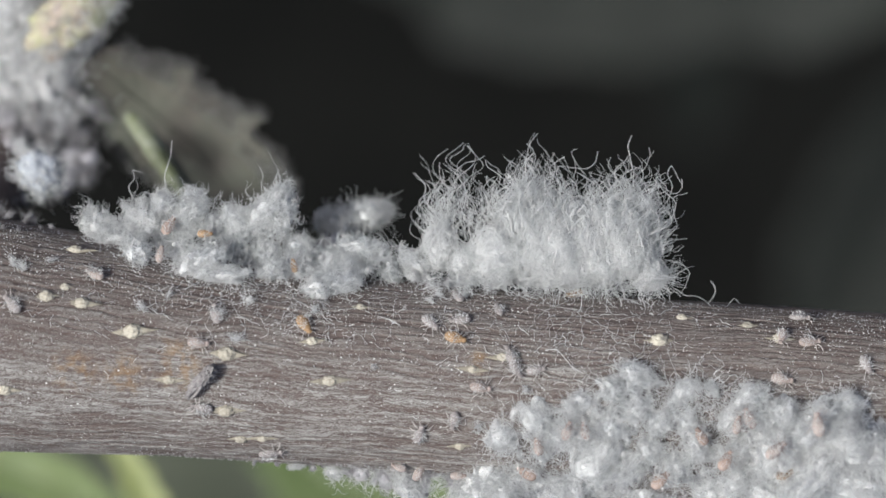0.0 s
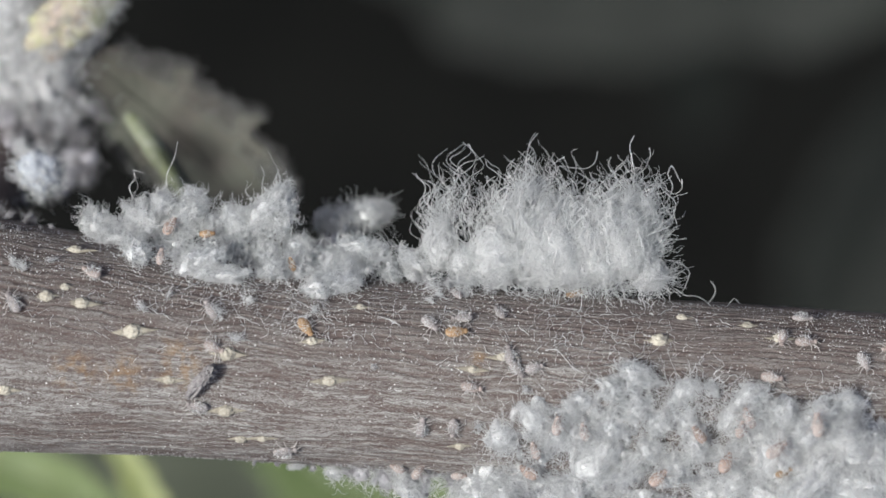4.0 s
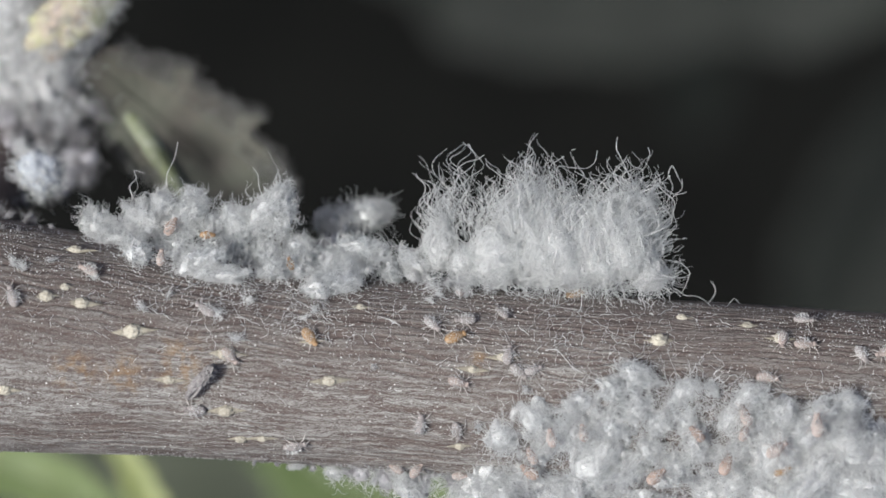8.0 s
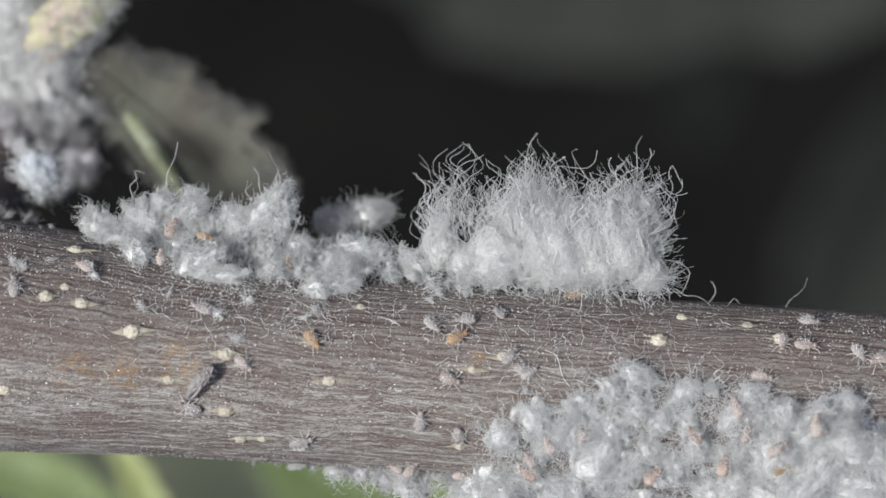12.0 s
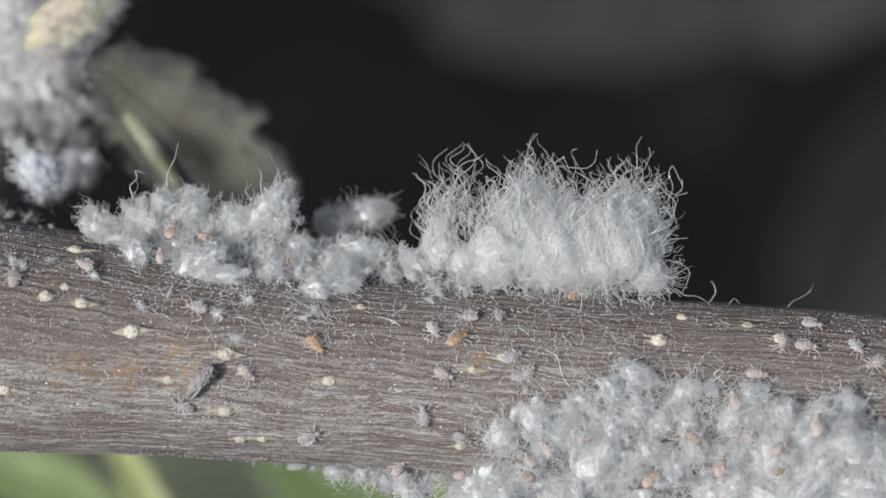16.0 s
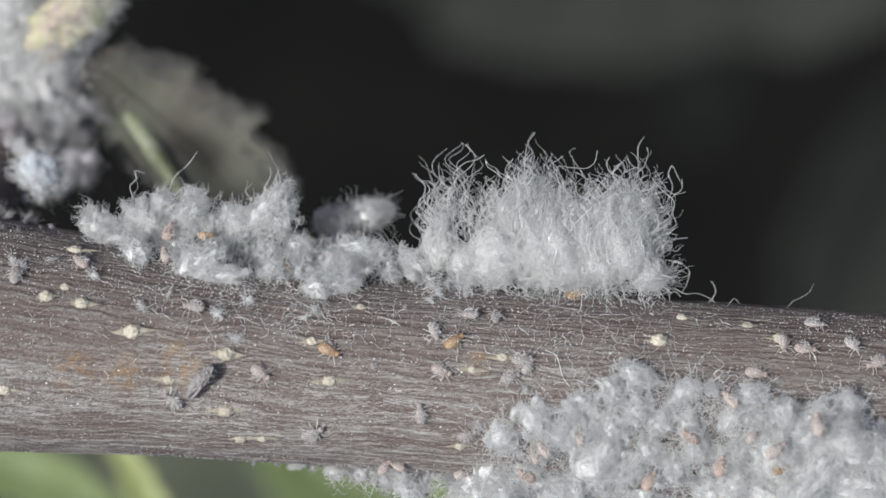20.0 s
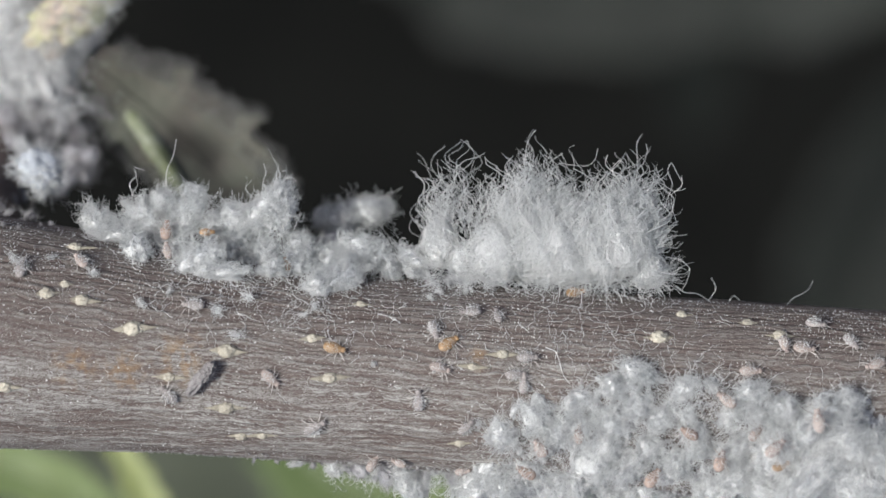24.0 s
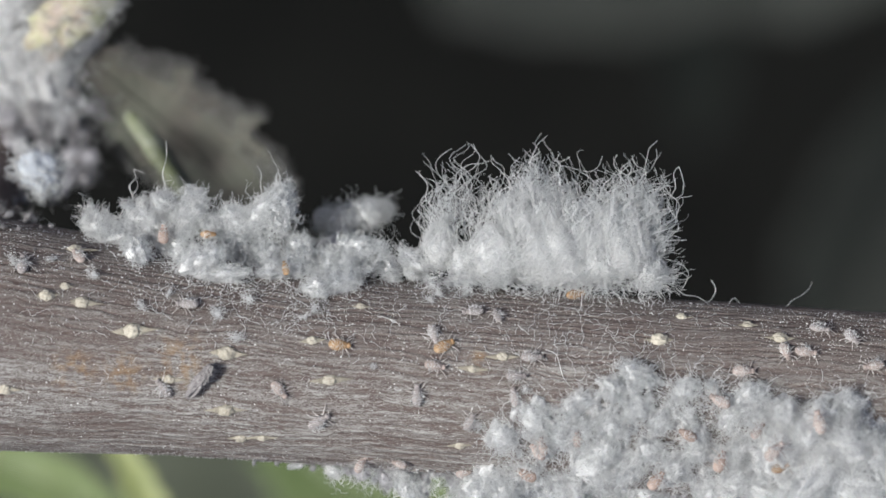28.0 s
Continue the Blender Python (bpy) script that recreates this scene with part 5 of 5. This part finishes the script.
def withered_leaf():
    """A toothed blade seen from above: it widens from its stalk, bends down and bears wool along its saw-edged rim."""
    f = thing("withered_leaf", "withered olive-grey leaf with a saw-edged woolly rim", "leaf", at=pose(0, 0, 0))
    spine = [(-11.86, 6.32, -7.8), (-10.41, 5.06, -8.8), (-8.86, 3.81, -9.3), (-7.42, 2.25, -9.5), (-6.25, 0.22, -9.7), (-5.86, -1.82, -9.9)]
    t = np.linspace(0, len(spine) - 1, 160)
    S = np.stack([np.interp(t, range(len(spine)), [p[k] for p in spine]) for k in range(3)], axis=1)
    for _ in range(60):
        S[1:-1] = (S[:-2] + 2 * S[1:-1] + S[2:]) / 4
    T = np.gradient(S, axis=0)
    T /= np.linalg.norm(T, axis=1, keepdims=True)
    side = np.cross(np.array((0, 0, 1.0)), T)
    side /= np.linalg.norm(side, axis=1, keepdims=True)
    half = np.interp(t, range(6), [0.7, 1.45, 1.7, 1.7, 1.25, 0.6])
    gone = np.concatenate(([0], np.cumsum(np.linalg.norm(np.diff(S, axis=0), axis=1))))
    outer = half + np.clip(gone / 2.6, 0, 1) * (0.62 + 0.25 * np.sin(gone * 1.3)) * np.mod((gone + 0.15 * np.sin(gone * 2.1) - 1.0) / 2.3, 1.0) ** 1.6
    inner = half * 0.95 + 0.25 * np.mod(gone / 1.3, 1.0)
    u = np.linspace(-1, 1, 19)
    wide = np.where(u[None, :] > 0, u[None, :] * outer[:, None], u[None, :] * inner[:, None])
    A = S[:, None, :] + side[:, None, :] * wide[:, :, None]
    A[:, :, 2] += 0.10 * np.abs(u)[None, :] * half[:, None] + 0.08 * np.sin(gone * 2.4)[:, None] * np.abs(u)[None, :]
    n, m = len(t), len(u)
    V = np.concatenate((A.reshape(-1, 3), A.reshape(-1, 3) - np.array((0, 0, 0.05))))
    idx = np.arange(n * m).reshape(n, m)
    Q = np.stack((idx[:-1, :-1], idx[1:, :-1], idx[1:, 1:], idx[:-1, 1:]), axis=-1).reshape(-1, 4)
    F = Q[:, ::-1].tolist() + (Q + n * m).tolist()
    rim = idx[0].tolist() + idx[1:, -1].tolist() + idx[-1, ::-1][1:].tolist() + idx[::-1, 0][1:-1].tolist()
    F += [[a, rim[(k + 1) % len(rim)], rim[(k + 1) % len(rim)] + n * m, a + n * m] for k, a in enumerate(rim)]
    mesh_object("blade", V, F, LEAF_BROWN, f)
    V, F = tubes((S + np.array((0, 0, 0.02)))[None], np.linspace(0.07, 0.03, n)[None], 8)
    mesh_object("midrib", V, F, LEAF_BROWN, f)
    rng = np.random.RandomState(12)
    k = rng.randint(8, n, 2600)
    where = np.where(rng.rand(2600) < 0.8, 1.0, -1.0) * (1 - 0.45 * rng.rand(2600) ** 2)
    start = S[k] + side[k] * np.where(where > 0, where * outer[k], where * inner[k])[:, None] + np.array((0, 0, 0.12))
    way = side[k] * np.sign(where)[:, None] + rng.normal(size=(2600, 3)) * 0.6 - T[k] * 0.3
    P = curls(rng, start, way, rng.uniform(0.15, 0.6, 2600), 5, 0.8, 0.8)
    strand_mesh("woolly_rim", rng, P, 0.016, WAX_DULL, f, "matted grey wool", "stuff")
    return f


withered_leaf()
P_STALK = thing("leaf_stalk", "thin yellow-green leaf stalk behind the wax", "leaf stalk", at=pose(0, 0, 0))
V, F = swept([(-12.26, 6.21, -8.8), (-11.32, 5.21, -9.0), (-10.58, 4.42, -9.1), (-9.90, 3.57, -9.1), (-9.22, 2.57, -9.0), (-8.55, 1.42, -8.8), (-8.08, 0.41, -8.4)], [0.10, 0.18, 0.34, 0.36, 0.25, 0.16, 0.12], 14, 0.05)
mesh_object("stalk", V, F, STALK, P_STALK)
BORNE.append(P_STALK)
leaf("green_leaf", "blurred light green leaf blade under the twig", [(-20.51, -7.46, -36.00), (-17.78, -8.48, -36.00), (-15.06, -9.73, -36.00), (-10.98, -11.77, -36.00)], [1.0, 1.3, 1.2, 0.3], LEAF_GREEN, STALK, 0.3, 5, "green leaves under the twig")
leaf("green_leaf", "narrow yellow-green shoot leaf under the twig", [(-13.00, -6.54, -30.00), (-12.08, -8.51, -30.00), (-11.14, -10.04, -30.00), (-9.93, -12.23, -30.00)], [0.5, 0.65, 0.6, 0.2], LEAF_LIME, LEAF_LIME, 0.3, 6, "green leaves under the twig")
leaf("green_leaf", "dull green leaf blade under the twig", [(-7.87, -8.26, -60.00), (-4.77, -10.59, -60.00), (-0.62, -11.89, -60.00), (3.00, -14.48, -60.00)], [1.5, 3.2, 3.0, 0.5], LEAF_GREEN, STALK, 0.3, 7, "green leaves under the twig")
leaf("dull_leaf", "dull grey-green leaf spread under the twig", [(-30.26, -13.65, -75.00), (-19.09, -12.81, -75.00), (-5.14, -12.81, -75.00), (8.82, -15.04, -75.00)], [2, 4, 4, 2], LEAF_DULL, LEAF_DULL, 0.2, 12, "green leaves under the twig")
# the far leaves stand in open sun; their shade is in the material colour
STIRRED = leaf("dark_leaf", "large leaf far below the twig, coloured near black for shade", [(-13.58, 26.87, -170.00), (0.65, 23.21, -170.00), (12.63, 20.63, -165.00), (36.01, 21.66, -160.00)], [4, 7, 7.5, 6], LEAF_SHADE_TINTED, LEAF_SHADE_TINTED, 0.2, 8, "dark leaves far below")
leaf("dark_leaf", "large leaf far below the twig, coloured near black for shade", [(23.06, 29.57, -240.00), (22.81, 21.06, -240.00), (22.26, 14.86, -235.00), (21.72, 8.81, -230.00)], [3, 4, 3.5, 1], LEAF_SHADE_TINTED_GREY, LEAF_SHADE_TINTED_GREY, 0.2, 9, "dark leaves far below")
leaf("dark_leaf", "large leaf far below the twig, coloured near black for shade", [(28.41, -11.57, -200.00), (33.77, -1.74, -200.00), (38.24, 6.30, -200.00), (40.92, 15.23, -200.00)], [3, 7, 7, 2], LEAF_SHADE_TINTED_GREY, LEAF_SHADE_TINTED_GREY, 0.2, 10, "dark leaves far below")

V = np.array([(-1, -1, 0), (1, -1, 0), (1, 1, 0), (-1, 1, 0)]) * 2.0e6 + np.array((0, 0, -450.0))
ground = mesh_object("ground", V, [[0, 1, 2, 3]], SOIL_SHADE_TINTED)
tagged(ground, "humus ground, its deep shade put into a near-black colour", "ground", kind="structure")


# ---- what moves ----
SWAY = [(0.0, 0.0), (20.4, 0.0), (21.0, 0.03), (22.0, 0.045), (23.5, 0.09), (24.5, 0.085), (25.0, 0.07), (26.0, 0.05), (26.5, 0.025), (27.0, -0.025), (27.5, -0.025), (28.0, 0.02)]


BREEZE = [(0, 0), (3, -0.4), (6, 0.2), (9, 0.3), (12, -0.2), (15, 0), (17.5, 0.2), (18.0, 1.2), (18.5, 0.9), (20, 0.8), (23.5, 1.2), (25, 1.0), (25.5, -0.6), (25.9, -1.4), (26.4, -0.6), (26.7, 0.4), (26.9, -0.6), (27.05, -2.2), (27.2, -9.0), (27.32, -3.0), (27.5, 0.4), (27.7, 1.0), (27.8, -2.0), (27.9, -4.5), (28, -3.0)]


def sway_at(t):
    return Matrix.Translation((0, np.interp(t, [r[0] for r in SWAY], [r[1] for r in SWAY]) * MM, 0))


def motions():
    for ob in BORNE:
        m = ob.matrix_basis.copy()
        m = Matrix.LocRotScale(m.translation, m.to_quaternion(), None)
        walk(ob, [(t, sway_at(t) @ m) for t, _ in SWAY])
    walk(STIRRED, [(t, place(0, y, 0)) for t, y in ((0, 0), (20, 0), (24, 0.4), (26, 0), (27, 2.4), (28, 1.8))])
    for ob, swings in SWINGS:
        m = ob.matrix_basis.copy()
        gust = [r for r in BREEZE if r[0] > 26.5] if m.translation.x > -0.001 and m.translation.y > 0.001 else []
        times = sorted({float(r[0]) for r in swings} | {r[0] for r in SWAY} | {float(r[0]) for r in gust})
        puff = [float(np.interp(t, [26.5] + [r[0] for r in gust], [0.0] + [1.2 * r[1] for r in gust])) for t in times]
        walk(ob, [(t, sway_at(t) @ m @ pose(0, 0, 0, 0, 0, p + float(np.interp(t, [r[0] for r in swings], [r[1] for r in swings])))) for t, p in zip(times, puff)])
    for k, lock in enumerate(LOCKS):
        m = lock.matrix_basis.copy()
        rng = random.Random(k)
        walk(lock, [(t, m @ pose(0, 0, 0, 0, 0, a * (0.7 + 0.06 * k) + rng.uniform(-0.35, 0.35))) for t, a in BREEZE])
    for n, (ob, rows, lift, size) in enumerate(CRAWL):
        legs = [c for c in ob.children if c.name.startswith("leg")]
        times = [0.5 * k for k in range(57)]
        x, y = [np.interp(times, [r[0] for r in rows], [r[k] for r in rows]) for k in (1, 2)]
        gone = np.concatenate(([0], np.cumsum(np.hypot(np.diff(x), np.diff(y)))))
        if gone[-1] < 0.35:
            continue
        for k, leg in enumerate(legs):
            hip = Matrix.Translation((HIPS[k % 3] * MM, (-1 if k < 3 else 1) * 0.11 * MM, 0))
            walk(leg, [(t, hip @ pose(0, 0, 0, 0, 0, 16 * math.sin(gone[i] * 38 + (k + k // 3) * math.pi + n + 0.4 * math.sin(t * 2.1 + n))) @ hip.inverted()) for i, t in enumerate(times)])
    for ob, rows, lift, size in CRAWL:
        times = sorted({r[0] for r in rows} | {r[0] for r in SWAY})
        walk(ob, [(t, sway_at(t) @ perch(*[float(np.interp(t, [r[0] for r in rows], [r[k] for r in rows])) for k in (1, 2, 3)], lift)) for t in times])


motions()
